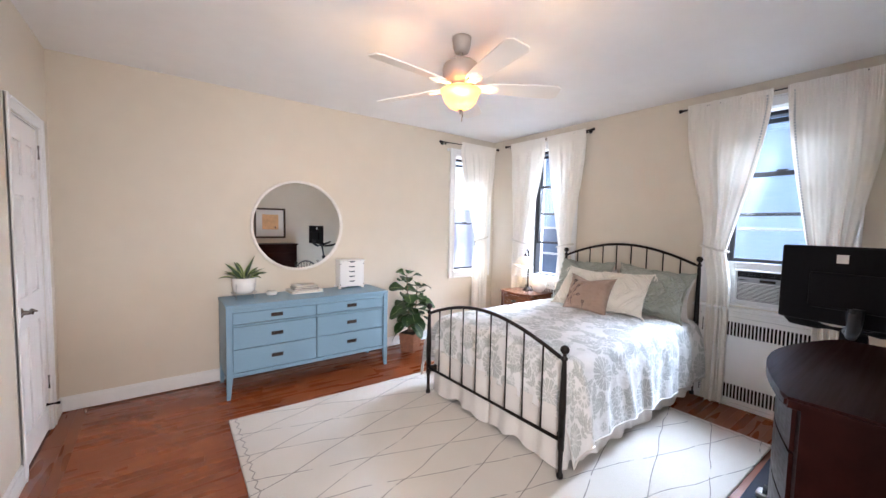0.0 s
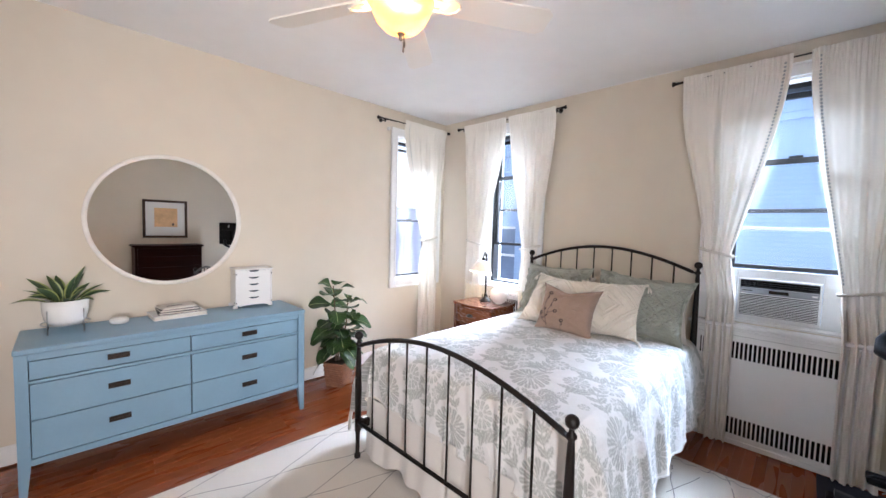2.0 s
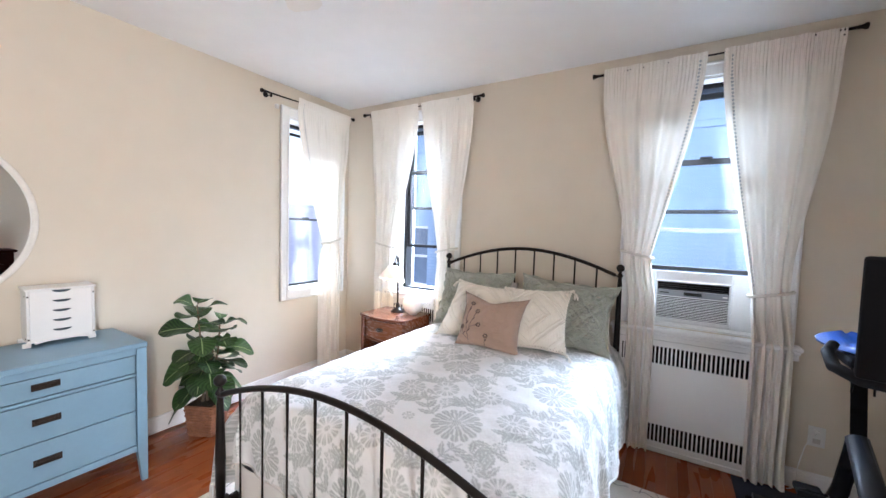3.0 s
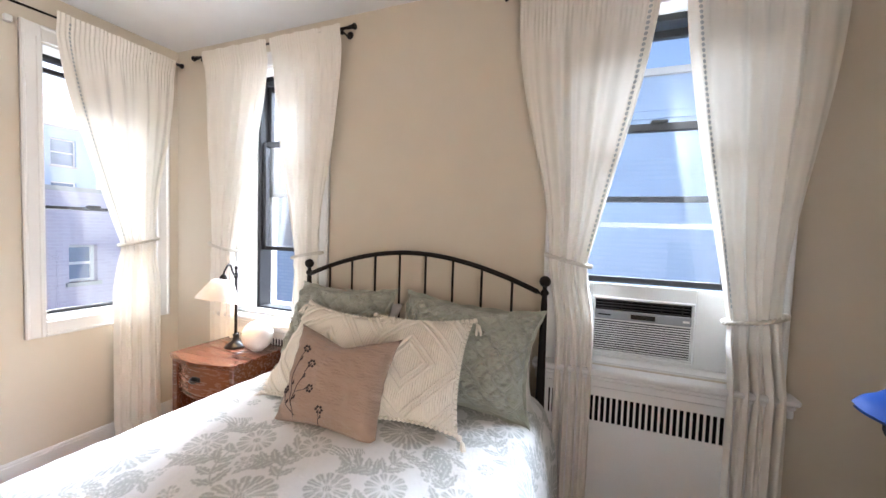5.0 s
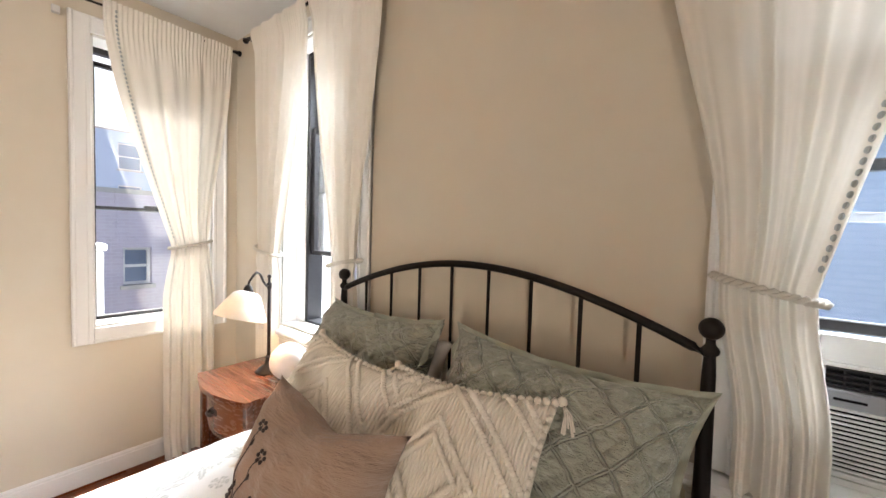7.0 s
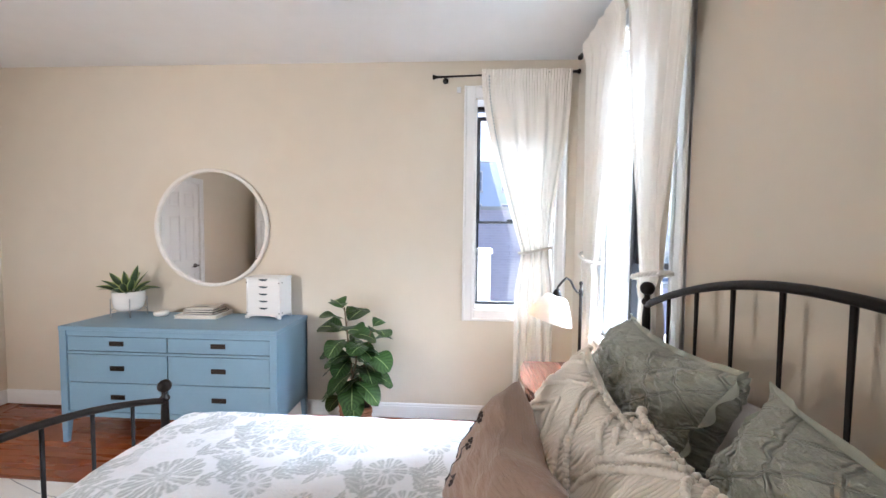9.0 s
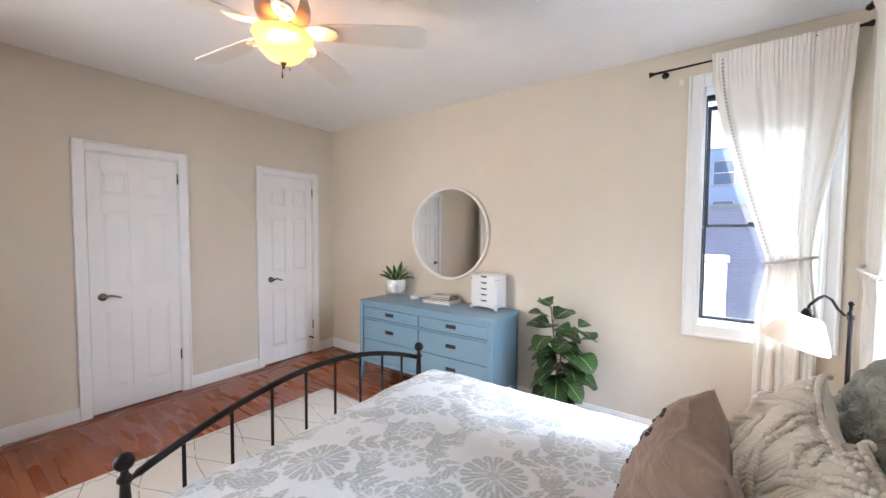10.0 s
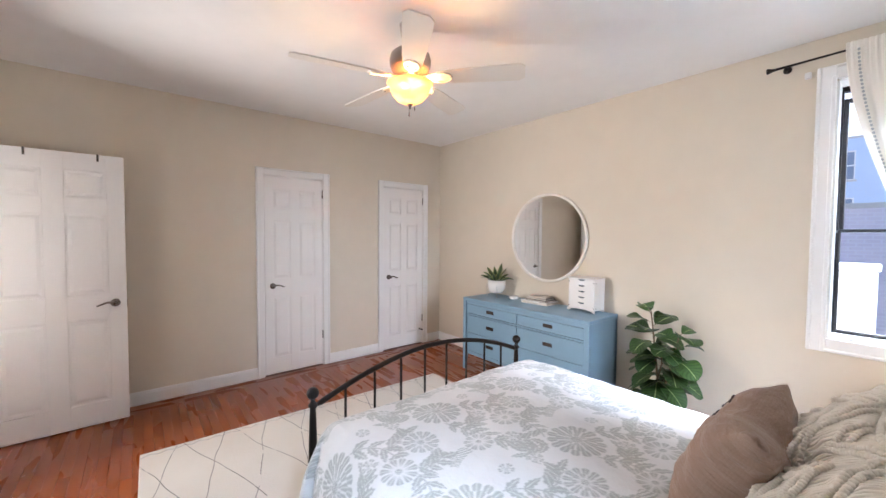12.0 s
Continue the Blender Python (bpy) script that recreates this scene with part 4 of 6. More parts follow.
def bed():
    bd = thing("bed", Matrix(), "dark bronze iron bed with arched headboard and footboard", "bed")

    def end(x, top, low, apex, arch_end, rail_z, name):
        for y in (BY0, BY1):
            prof = [(0.016, 0.021), (0.019, 0.026), (0.019, 0.045), (0.012, 0.055), (0.013, rail_z - 0.07), (0.0185, rail_z - 0.05), (0.0185, rail_z + 0.06), (0.015, rail_z + 0.08),
                    (0.019, low + 0.02), (0.021, lerp(low, top, 0.35)), (0.0145, top - 0.135), (0.012, top - 0.09), (0.019, top - 0.082), (0.019, top - 0.074), (0.010, top - 0.062), (0.010, top - 0.050)]
            b = lathe(bmesh.new(), prof, 18, (x, y, 0))
            ball(b, (x, y, top - 0.026), 0.026, 18)
            part("post", b, M_IRON, bd, "turned bedpost with ball finial")

        def arch(y):
            t = (y - BY0) / (BY1 - BY0)
            return arch_end + (apex - arch_end) * math.sin(math.pi * t) ** 0.9

        ys = [lerp(BY0, BY1, k / 40) for k in range(41)]
        b = bmesh.new()
        tube(b, [(x, y, arch(y)) for y in ys], 0.0122, 12)
        part(name + "_arch", b, M_IRON, bd)
        part(name + "_rail", tube(bmesh.new(), [(x, BY0, rail_z), (x, BY1, rail_z)], 0.012, 10), M_IRON, bd)
        for k in range(8):
            y = lerp(BY0, BY1, (k + 1) / 9)
            part("spindle", tube(bmesh.new(), [(x, y, rail_z), (x, y, arch(y))], 0.0062, 8), M_IRON, bd)

    end(BX0, 0.806, 0.25, 0.872, 0.715, 0.245, "footboard")
    end(BX1, 1.248, 0.30, 1.318, 1.157, 0.42, "headboard")
    for y in (BY0 + 0.035, BY1 - 0.035):
        part("side_rail", B(BX0 + 0.02, y - 0.012, 0.22, BX1 - 0.02, y + 0.012, 0.27, bevel=0.003), M_IRON, bd)
    part("bracket", B(BX0 - 0.004, BY1 - 0.04, 0.22, BX0 + 0.03, BY1 + 0.004, 0.265, bevel=0.003), M_IRON, bd)


bed()
mt = bmesh.new()
box(mt, BX0 + 0.10, BY0 + 0.05, 0.275, BX1 - 0.02, BY1 - 0.05, 0.655, bevel=0.05, seg=3)
tagged(put("mattress", mt, M_MATT, smooth=True), "white mattress and box spring on the bed frame", "mattress")


def bed_skirt():
    pts = []
    x0, x1, y0, y1 = BX0 + 0.055, BX1 - 0.03, BY0 + 0.012, BY1 - 0.012
    step = 0.012
    path = []
    x = x1
    while x > x0:
        path.append((x, y0, 0, -1))
        x -= step
    y = y0
    while y < y1:
        path.append((x0, y, -1, 0))
        y += step
    x = x0
    while x < x1:
        path.append((x, y1, 0, 1))
        x += step
    m = len(path)

    def at(u, v):
        px, py, nx, ny = path[min(m - 1, int(u * (m - 1) + 0.5))]
        s = u * m * step
        f = (0.011 * math.sin(s * 17) + 0.008 * math.sin(s * 41 + 1.3)) * (0.25 + 0.75 * v)
        hem = 0.034 + 0.028 * (0.5 + 0.5 * math.sin(s * 11.5 + 0.6)) + 0.012 * math.sin(s * 29)
        split = 0.04 * math.exp(-((s - (m * step) / 2) / 0.014) ** 2)
        return (px + nx * (f + 0.012 * v - split), py + ny * (f + 0.012 * v), lerp(0.40, hem, v))

    sk = thing("bed_skirt", Matrix(), "white gathered cotton bed skirt hanging to the rug", "bed skirt")
    n1 = int((x1 - x0) / step) + 1
    n2 = n1 + int((y1 - y0) / step) + 1
    for name, a, b in (("side_panel", 0, n1), ("foot_panel", n1, n2), ("side_panel", n2, m - 1)):
        ua, ub = a / (m - 1), b / (m - 1)
        part(name, grid(bmesh.new(), b - a, 14, lambda u, v: at(lerp(ua, ub, u), v), lambda u, v: (lerp(ua, ub, u) * m * step, v * 0.36)), M_SKIRT, sk)


bed_skirt()


def toile(u, v):
    """Ink of the printed repeat at cloth coordinates in metres: dahlias, daisies, buds, plumes and leafy stems."""
    T, soft = 0.70, 0.0055
    col = np.floor(u / T)
    x0, y0 = u - col * T, v + (col % 2) * T / 2
    ink = np.zeros_like(u)

    def local(cx, cy, reach):
        """Points near a motif, in its own coordinates, over the half-drop repeat."""
        for k in (-1, 0, 1):
            dx = x0 - cx - k * T
            dy = (y0 - cy - k * T / 2 + T / 2) % T - T / 2
            sel = np.nonzero((np.abs(dx) < reach) & (np.abs(dy) < reach))[0]
            if len(sel):
                yield sel, dx[sel], dy[sel]

    def edge(d):
        return np.clip(d / soft + 0.5, 0, 1)

    def stem(pts, w):
        for (ax, ay), (bx, by) in zip(pts, pts[1:]):
            L = math.hypot(bx - ax, by - ay)
            for sel, dx, dy in local((ax + bx) / 2, (ay + by) / 2, L):
                ex, ey = (bx - ax) / L, (by - ay) / L
                t = np.clip(dx * ex + dy * ey, -L / 2, L / 2)
                d = np.hypot(dx - t * ex, dy - t * ey)
                ink[sel] = np.maximum(ink[sel], edge(w - d))

    def leaf(cx, cy, ang, L, W, lobes):
        c, s = math.cos(ang), math.sin(ang)
        for sel, dx, dy in local(cx, cy, L * 1.1):
            t = np.clip((dx * c + dy * s) / L, 0.001, 0.999)
            out = np.abs((dx * c + dy * s) / L - t) * L
            w = np.abs(-dx * s + dy * c + 0.10 * L * t * t)
            h = W * np.sin(np.pi * t ** 0.75) ** 0.8 * (0.55 + 0.45 * np.abs(np.cos(np.pi * lobes * t - w * 26)))
            m = edge(h - w - out) * (1 - 0.85 * edge(0.0022 - w) * (t > 0.08) * (t < 0.85))
            ink[sel] = np.maximum(ink[sel], m)

    def flower(cx, cy, R, rings, turn):
        for sel, dx, dy in local(cx, cy, R * 1.15):
            r, th = np.hypot(dx, dy), np.arctan2(dy, dx) + turn
            m = np.zeros_like(r)
            for r0, r1, n in rings:
                lob = np.abs(np.cos(n * th / 2))
                rim = R * r1 * (0.80 + 0.20 * lob ** 0.6)
                body = edge(rim - r) * edge(r - R * r0)
                gap = edge(0.0054 - r * np.abs(np.sin(np.arcsin(np.clip(lob, 0, 1)))) * 2 / n)
                vein = 0.75 * edge(0.0026 - r * np.abs(np.sin(n * th / 2)) * 2 / n)
                m = np.maximum(m, body * (1 - gap) * (1 - vein))
            dots = edge(R * 0.20 - r) * (0.35 + 0.65 * ((np.sin(dx * 620) * np.sin(dy * 620)) > -0.1))
            m = np.maximum(m, dots)
            out = edge(R * 1.04 - r)
            ink[sel] = ink[sel] * (1 - out) + m * out

    def plume(cx, cy, ang, L):
        for sel, dx, dy in local(cx, cy, L * 1.1):
            c, s = math.cos(ang), math.sin(ang)
            t, w = (dx * c + dy * s) / L, (-dx * s + dy * c) + 0.5 * L * ((dx * c + dy * s) / L) ** 2
            inside = edge(0.020 + 0.028 * t - np.abs(w)) * (t > 0) * edge((1 - t) * L)
            lines = np.clip(np.sin(w * 620 / (0.7 + 0.6 * t)) * 1.6 + 0.5, 0, 1)
            ink[sel] = np.maximum(ink[sel], inside * lines)

    def curve(a, b, c, n=9):
        return [tuple((1 - t) ** 2 * p + 2 * t * (1 - t) * q + t * t * w for p, q, w in zip(a, b, c)) for t in (k / n for k in range(n + 1))]

    stems = [curve((0.16, 0.30), (0.22, 0.48), (0.46, 0.47)), curve((0.46, 0.47), (0.60, 0.50), (0.74, 0.42)), curve((0.30, 0.12), (0.42, 0.22), (0.57, 0.20)), curve((0.57, 0.20), (0.68, 0.26), (0.72, 0.36)),
             curve((0.10, 0.05), (0.02, -0.06), (0.10, -0.14)), curve((0.30, 0.45), (0.30, 0.58), (0.20, 0.62)), curve((0.52, 0.48), (0.56, 0.58), (0.50, 0.66)), curve((0.40, 0.20), (0.38, 0.30), (0.33, 0.33))]
    rng = random.Random(12)
    for pts in stems:
        stem(pts, 0.0036)
        for k in range(1, len(pts) - 1, 2):
            a = math.atan2(pts[k + 1][1] - pts[k][1], pts[k + 1][0] - pts[k][0])
            for sg in (1, -1):
                leaf(*pts[k], a + sg * rng.uniform(0.6, 1.0), rng.uniform(0.065, 0.115), rng.uniform(0.018, 0.026), rng.choice((3.0, 3.5, 4.0)))
    plume(0.22, 0.60, 0.5, 0.17)
    plume(0.62, 0.62, 2.4, 0.15)
    flower(0.16, 0.17, 0.145, [(0.66, 1.0, 15), (0.36, 0.70, 11), (0.20, 0.38, 8)], 0.2)
    flower(0.47, 0.42, 0.088, [(0.30, 1.0, 11)], 0.5)
    flower(0.55, 0.14, 0.076, [(0.30, 1.0, 10)], 1.1)
    flower(0.36, 0.62, 0.094, [(0.55, 1.0, 12), (0.24, 0.58, 8)], 0.0)
    for cx, cy in ((0.33, 0.34), (0.08, 0.44), (0.63, 0.30), (0.12, 0.60)):
        flower(cx, cy, 0.038, [(0.55, 1.0, 5), (0.20, 0.50, 3)], cx * 9)
    return ink


def comforter():
    half, L0, r = 0.618, 1.79, 0.075
    cx, cy, top = BX0 + 0.150, (BY0 + BY1) / 2, 0.695
    head = 4.37
    side, foot = 0.525, 0.40
    length = head - cx

    def foot_at(v):
        return lerp(foot, 0.31, smooth01(v))

    def drop(D):
        if D <= 0:
            return 0.0, 0.0
        q = r * math.pi / 2
        if D < q:
            a = D / r
            return r * math.sin(a), r * (1 - math.cos(a))
        return r + 0.10 * (D - q), r + (D - q) * 0.985

    def at(u, v):
        a = lerp(-foot_at(v) - 0.02, length, u)
        s = lerp(-half - side, half + side, v)
        da = max(0.0, -a)
        ds = max(0.0, abs(s) - half)
        D = math.hypot(da, ds)
        wob = noise.noise((a * 2.1, s * 2.1, 4.0))
        lim = 1.0
        if da > 0 and ds > 0:
            lim = 1.0
        o, dn = drop(D * lim)
        dx, dy = (da / D, ds / D) if D > 0 else (0, 0)
        sg = 1 if s > 0 else -1
        k = min(1.0, dn / 0.28)
        along = a if ds > da else s
        fold = k * (0.013 * math.sin(along * 19 + 2.0 * wob + sg) + 0.005 * math.sin(along * 43 + 3 * wob))
        if da > 0 and ds > 0:
            fold = k * 0.035 * math.sin(5 * math.atan2(ds, da) + 0.6)
        if ds > 0 and ds >= da:
            o += 0.030 * smooth01(dn / 0.2)
            if sg > 0:
                o += 0.10 * smooth01(dn / 0.3) * smooth01((0.55 - a) / 0.5)
        if da > 0 and ds < 0.02:
            o = min(o, 0.100 - abs(fold))
            fold *= 0.4
        o += fold
        x = cx + max(a, 0.0) - dx * o
        y = cy + sg * (min(abs(s), half) + dy * o)
        if x < BX0 + 0.045 and abs(y - cy) < (BY1 - BY0) / 2 + 0.006 + 0.0:
            x = BX0 + 0.045
        crown = 0.034 * (1 - (min(abs(s), half) / half) ** 2) * smooth01((a + 0.1) / 0.4)
        puff = 0.010 * noise.noise((a * 5.0, s * 5.0, 0.3)) + 0.0045 * noise.noise((a * 16.0, s * 13.0, 2.3))
        z = top + crown + puff - dn
        z -= 0.010 * smooth01((a - length + 0.5) / 0.4)
        return (x, y, max(z, 0.05))

    c = thing("comforter", Matrix(), "white cotton comforter printed with grey-blue flowers, draped over the bed", "comforter")
    nu, nv = 500, 540
    ob = part("cover", grid(bmesh.new(), nu, nv, at, lambda u, v: (lerp(0, length + foot, u), lerp(0, 2 * (half + side), v))), M_FLORAL, c)
    uu, vv = np.meshgrid(np.arange(nu + 1) / nu, np.arange(nv + 1) / nv, indexing="ij")
    ink = toile(uu.ravel() * (length + foot) * 1.42, vv.ravel() * 2 * (half + side) * 1.42)
    ob.data.attributes.new("print", "FLOAT", "POINT").data.foreach_set("value", ink.astype(np.float32))
    so = ob.modifiers.new("thick", "SOLIDIFY")
    so.thickness, so.offset = 0.012, -1.0
    rim = [at(k / 90, 0.0) for k in range(90, 0, -1)] + [at(0.0, k / 110) for k in range(111)] + [at(k / 90, 1.0) for k in range(1, 91)]
    part("hem", tube(bmesh.new(), rim, 0.0055, 6), M_SKIRT, c, "white corded hem")


comforter()


# ---- pillows ----
def pillow_shape(w, h, t, seed, dent=0.0, pinch=0.12):
    def at(u, v, side):
        """u, v in -1..1; side +1 is the front."""
        e = pinch
        x = w / 2 * u * (1 - e * (1 - abs(u) ** 2.0 * 0) * (1 - v * v) * abs(u) ** 3)
        y = h / 2 * v * (1 - e * (1 - u * u) * abs(v) ** 3)
        body = max(0.0, (1 - u ** 4) * (1 - v ** 4)) ** 0.55 * max(0.0, 1 - 0.35 * (u * u + v * v) / 2)
        wr = noise.noise((u * 2.2 + seed, v * 2.2, side * 1.0)) * 0.22 + noise.noise((u * 6 + seed, v * 5, 3 + side)) * 0.10
        rim = max(abs(u), abs(v))
        wr += 0.10 * math.sin(22 * (u * v) + seed) * smooth01((rim - 0.55) / 0.4) * 0.5
        d = t / 2 * body * (1 + wr)
        if dent:
            d -= dent * math.exp(-((u / 0.35) ** 2)) * smooth01((v - 0.1) / 0.9) * body
            y -= dent * 1.2 * math.exp(-((u / 0.4) ** 2)) * smooth01((v - 0.3) / 0.7)
        return Vector((x, side * d, y))

    return at


def pillow_mesh(at, w, h, n=36):
    bm = bmesh.new()
    for side in (1, -1):
        grid(bm, n, n, lambda u, v: at(2 * u - 1, 2 * v - 1, side), lambda u, v: (u * w, v * h))
    bmesh.ops.remove_doubles(bm, verts=bm.verts, dist=0.0006)
    return bm


def pillow(name, m, w, h, t, seed, mat, label, group="bed pillows", dent=0.0, flange=0.0, flange_mat=None, pinch=0.12, puff=0.0):
    at = pillow_shape(w, h, t, seed, dent, pinch)
    p = thing(name, m, label, "pillow", group)
    def quilted(u, v, side):
        """The cover swells between double rows of stitches that cross in diamonds."""
        q = at(u, v, side)
        wob = 0.012 * noise.noise((u * 3 + seed, v * 3, side))
        near = min(abs(math.sin((u * w + sg * v * h + 2 * wob) / 2 * math.pi / 0.105)) for sg in (1, -1))
        edge = smooth01((1 - max(abs(u), abs(v))) / 0.12)
        pucker = 0.35 * noise.noise((u * 17 + seed, v * 21, 5.0 + side))
        return q + Vector((0, side * puff * edge * (smooth01(near / 0.55) - 0.6 + pucker), 0))

    part("cover", pillow_mesh(quilted, w, h, 110) if puff else pillow_mesh(at, w, h), mat, p)
    if flange:
        bm = bmesh.new()

        def fl(u, v):
            q = u * 4
            k, f = int(min(3, q)), q - min(3, int(q))
            cs = [(-1, -1), (1, -1), (1, 1), (-1, 1), (-1, -1)]
            a, b = cs[k], cs[k + 1]
            uu, vv = lerp(a[0], b[0], f), lerp(a[1], b[1], f)
            base = at(uu * 0.985, vv * 0.985, 1)
            out = Vector((uu, 0, vv)) * (flange * v)
            rip = 0.012 * v * math.sin(u * 150 + seed) + 0.010 * v * math.sin(u * 61)
            return base + out + Vector((0, rip, 0))

        grid(bm, 260, 4, fl, lambda u, v: (u * 2 * (w + h), v * flange))
        part("flange", bm, flange_mat or mat, p, "soft ruffled flange")
    return p, at


def lean(x, y, z, tilt, yaw=0.0, roll=0.0):
    """Pose of a pillow: front faces -x, top leans back by tilt degrees."""
    return pose(x, y, z) @ pose(0, 0, 0, 0, 0, 90 + yaw) @ pose(0, 0, 0, tilt, 0, 0) @ pose(0, 0, 0, 0, roll, 0)


pillow("pillow", lean(4.285, 3.36, 0.865, 14, 0), 0.62, 0.40, 0.14, 21.0, M_SKIRT, "white pillow behind the quilted shams")
pillow("pillow", lean(4.290, 2.68, 0.860, 14, 0), 0.64, 0.40, 0.14, 22.0, M_SKIRT, "white pillow behind the quilted shams")
pillow("sham_pillow", lean(4.215, 3.370, 0.908, 24, -3, 1), 0.62, 0.47, 0.27, 1.0, M_SAGE, "sage green quilted sham leaning on the headboard", flange=0.015, flange_mat=M_SAGEB, pinch=0.15, puff=0.011)
pillow("sham_pillow", lean(4.195, 2.680, 0.900, 26, 3, -4), 0.66, 0.47, 0.29, 2.0, M_SAGE, "sage green quilted sham with a ruffled flange", flange=0.015, flange_mat=M_SAGEB, pinch=0.16, puff=0.011)


def knit_pillow(m, seed, label, w=0.44):
    p, at = pillow("throw_pillow", m, w, 0.44, 0.155, seed, M_CREAM, label, "cream knit pillows")
    ribs = bmesh.new()
    for k in range(46):
        u = -0.95 + 1.90 * k / 45
        pts = [at(u, -0.95 + 1.90 * j / 22, 1) + Vector((0, 0.0012 * math.sin(j * 2.1 + k), 0)) for j in range(23)]
        tube(ribs, pts, 0.0040, 5)
    tagged(part("rib_knit", ribs, M_CREAM, p, "raised cream knit ribs"), kind="stuff")
    bob = bmesh.new()
    # bobbles along nested diamonds and round the edge
    spots = []
    for c in (0.34, 0.50, 0.92, 1.08, 1.50, 1.66):
        n = int(30 * c) + 6
        for q in range(4):
            for k in range(n):
                f = k / n
                a, b = ((1 - f) * c, f * c) if q % 2 == 0 else (f * c, (1 - f) * c)
                u, v = (a, b) if q == 0 else (-a, b) if q == 1 else (-a, -b) if q == 2 else (a, -b)
                if abs(u) < 0.96 and abs(v) < 0.96:
                    spots.append((u, v, 0.0082))
    for k in range(25):
        f = -0.97 + 1.94 * k / 24
        spots += [(0.985, f, 0.0084), (-0.985, f, 0.0084), (f, 0.985, 0.0096), (f, -0.985, 0.0096)]
    for k, (u, v, rad) in enumerate(spots):
        q = at(u, v, 1) + Vector((0, 0.0070, 0))
        bmesh.ops.create_icosphere(bob, subdivisions=1, radius=rad, matrix=Matrix.Translation(q) @ Matrix.Rotation(k * 0.7, 4, "X"))
    for f in bob.faces:
        f.smooth = True
    tagged(part("bobble_trim", bob, M_CREAM, p, "cream wool bobbles"), kind="stuff")
    rng = random.Random(int(seed))
    for u, v in ((1, 1), (-1, 1), (1, -1), (-1, -1)):
        c = at(u * 0.99, v * 0.99, 1)
        t = bmesh.new()
        ball(t, c + Vector((u * 0.008, 0, v * 0.004)), 0.011, 10)
        for k in range(18):
            a = rng.uniform(0, 6.28)
            e = c + Vector((u * 0.030 + 0.012 * math.cos(a), 0.010 * math.sin(a) + 0.006, -0.055 + rng.uniform(-0.006, 0.006)))
            tube(t, [c + Vector((u * 0.010, 0, 0)), lerp(c, e, 0.5) + Vector((u * 0.010, 0.004, 0.004)), e], 0.0022, 4)
        part("tassel", t, M_CREAM, p, "cream wool tassel")


knit_pillow(lean(3.930, 3.190, 0.880, 36, -4, -3), 5.0, "cream knit pillow with bobbles and tassels", 0.50)
knit_pillow(lean(3.950, 2.805, 0.890, 39, 3, 3), 9.0, "cream ribbed knit pillow with bobbles and tassels")


def tan_pillow():
    w = 0.45
    p, at = pillow("throw_pillow", lean(3.765, 3.025, 0.864, 25, 2, -1), w, 0.38, 0.185, 14.0, M_TAN, "dusty tan linen pillow embroidered with small dark flowers", dent=0.022, pinch=0.20)
    lift = Vector((0, 0.0025, 0))

    def on(u, v):
        return at(u, v, 1) + lift

    stems = [[(0.45, -0.85), (0.50, -0.45), (0.42, -0.05), (0.30, 0.25)], [(0.50, -0.55), (0.62, -0.20), (0.58, 0.25), (0.50, 0.52)], [(0.42, -0.75), (0.66, -0.55), (0.76, -0.30)], [(-0.05, -0.92), (-0.02, -0.70), (-0.06, -0.50)], [(0.47, -0.3), (0.30, -0.22), (0.20, -0.18)]]
    for st in stems:
        pts = []
        for (a, b), (c, d) in zip(st, st[1:]):
            pts += [on(lerp(a, c, k / 6), lerp(b, d, k / 6)) for k in range(6)]
        pts.append(on(*st[-1]))
        part("embroidered_stem", tube(bmesh.new(), pts, 0.0012, 5), M_STITCH, p, "dark stitched stem")
        u, v = st[-1]
        fl = bmesh.new()
        for k in range(6):
            a = k * 1.047
            ball(fl, on(u + 0.055 * math.cos(a), v + 0.055 * math.sin(a)) - lift * 0.8, 0.0048, 8)
        part("embroidered_flower", fl, M_STITCH, p, "small dark stitched flower")
        for (a, b) in st[1:-1]:
            lf = bmesh.new()
            tube(lf, [on(a, b), on(a - 0.05, b + 0.05), on(a - 0.07, b + 0.11)], [0.001, 0.0035, 0.0008], 5)
            part("embroidered_leaf", lf, M_STITCH, p)


tan_pillow()


# ---- nightstand, lamp, globe ----
def bow_poly(x_front, x_back, y0, y1, bow, n=16):
    pts = [(x_back, y1), (x_back, y0)]
    for k in range(n + 1):
        t = k / n
        pts.append((x_front - bow * math.sin(math.pi * t), lerp(y0, y1, t)))
    return pts


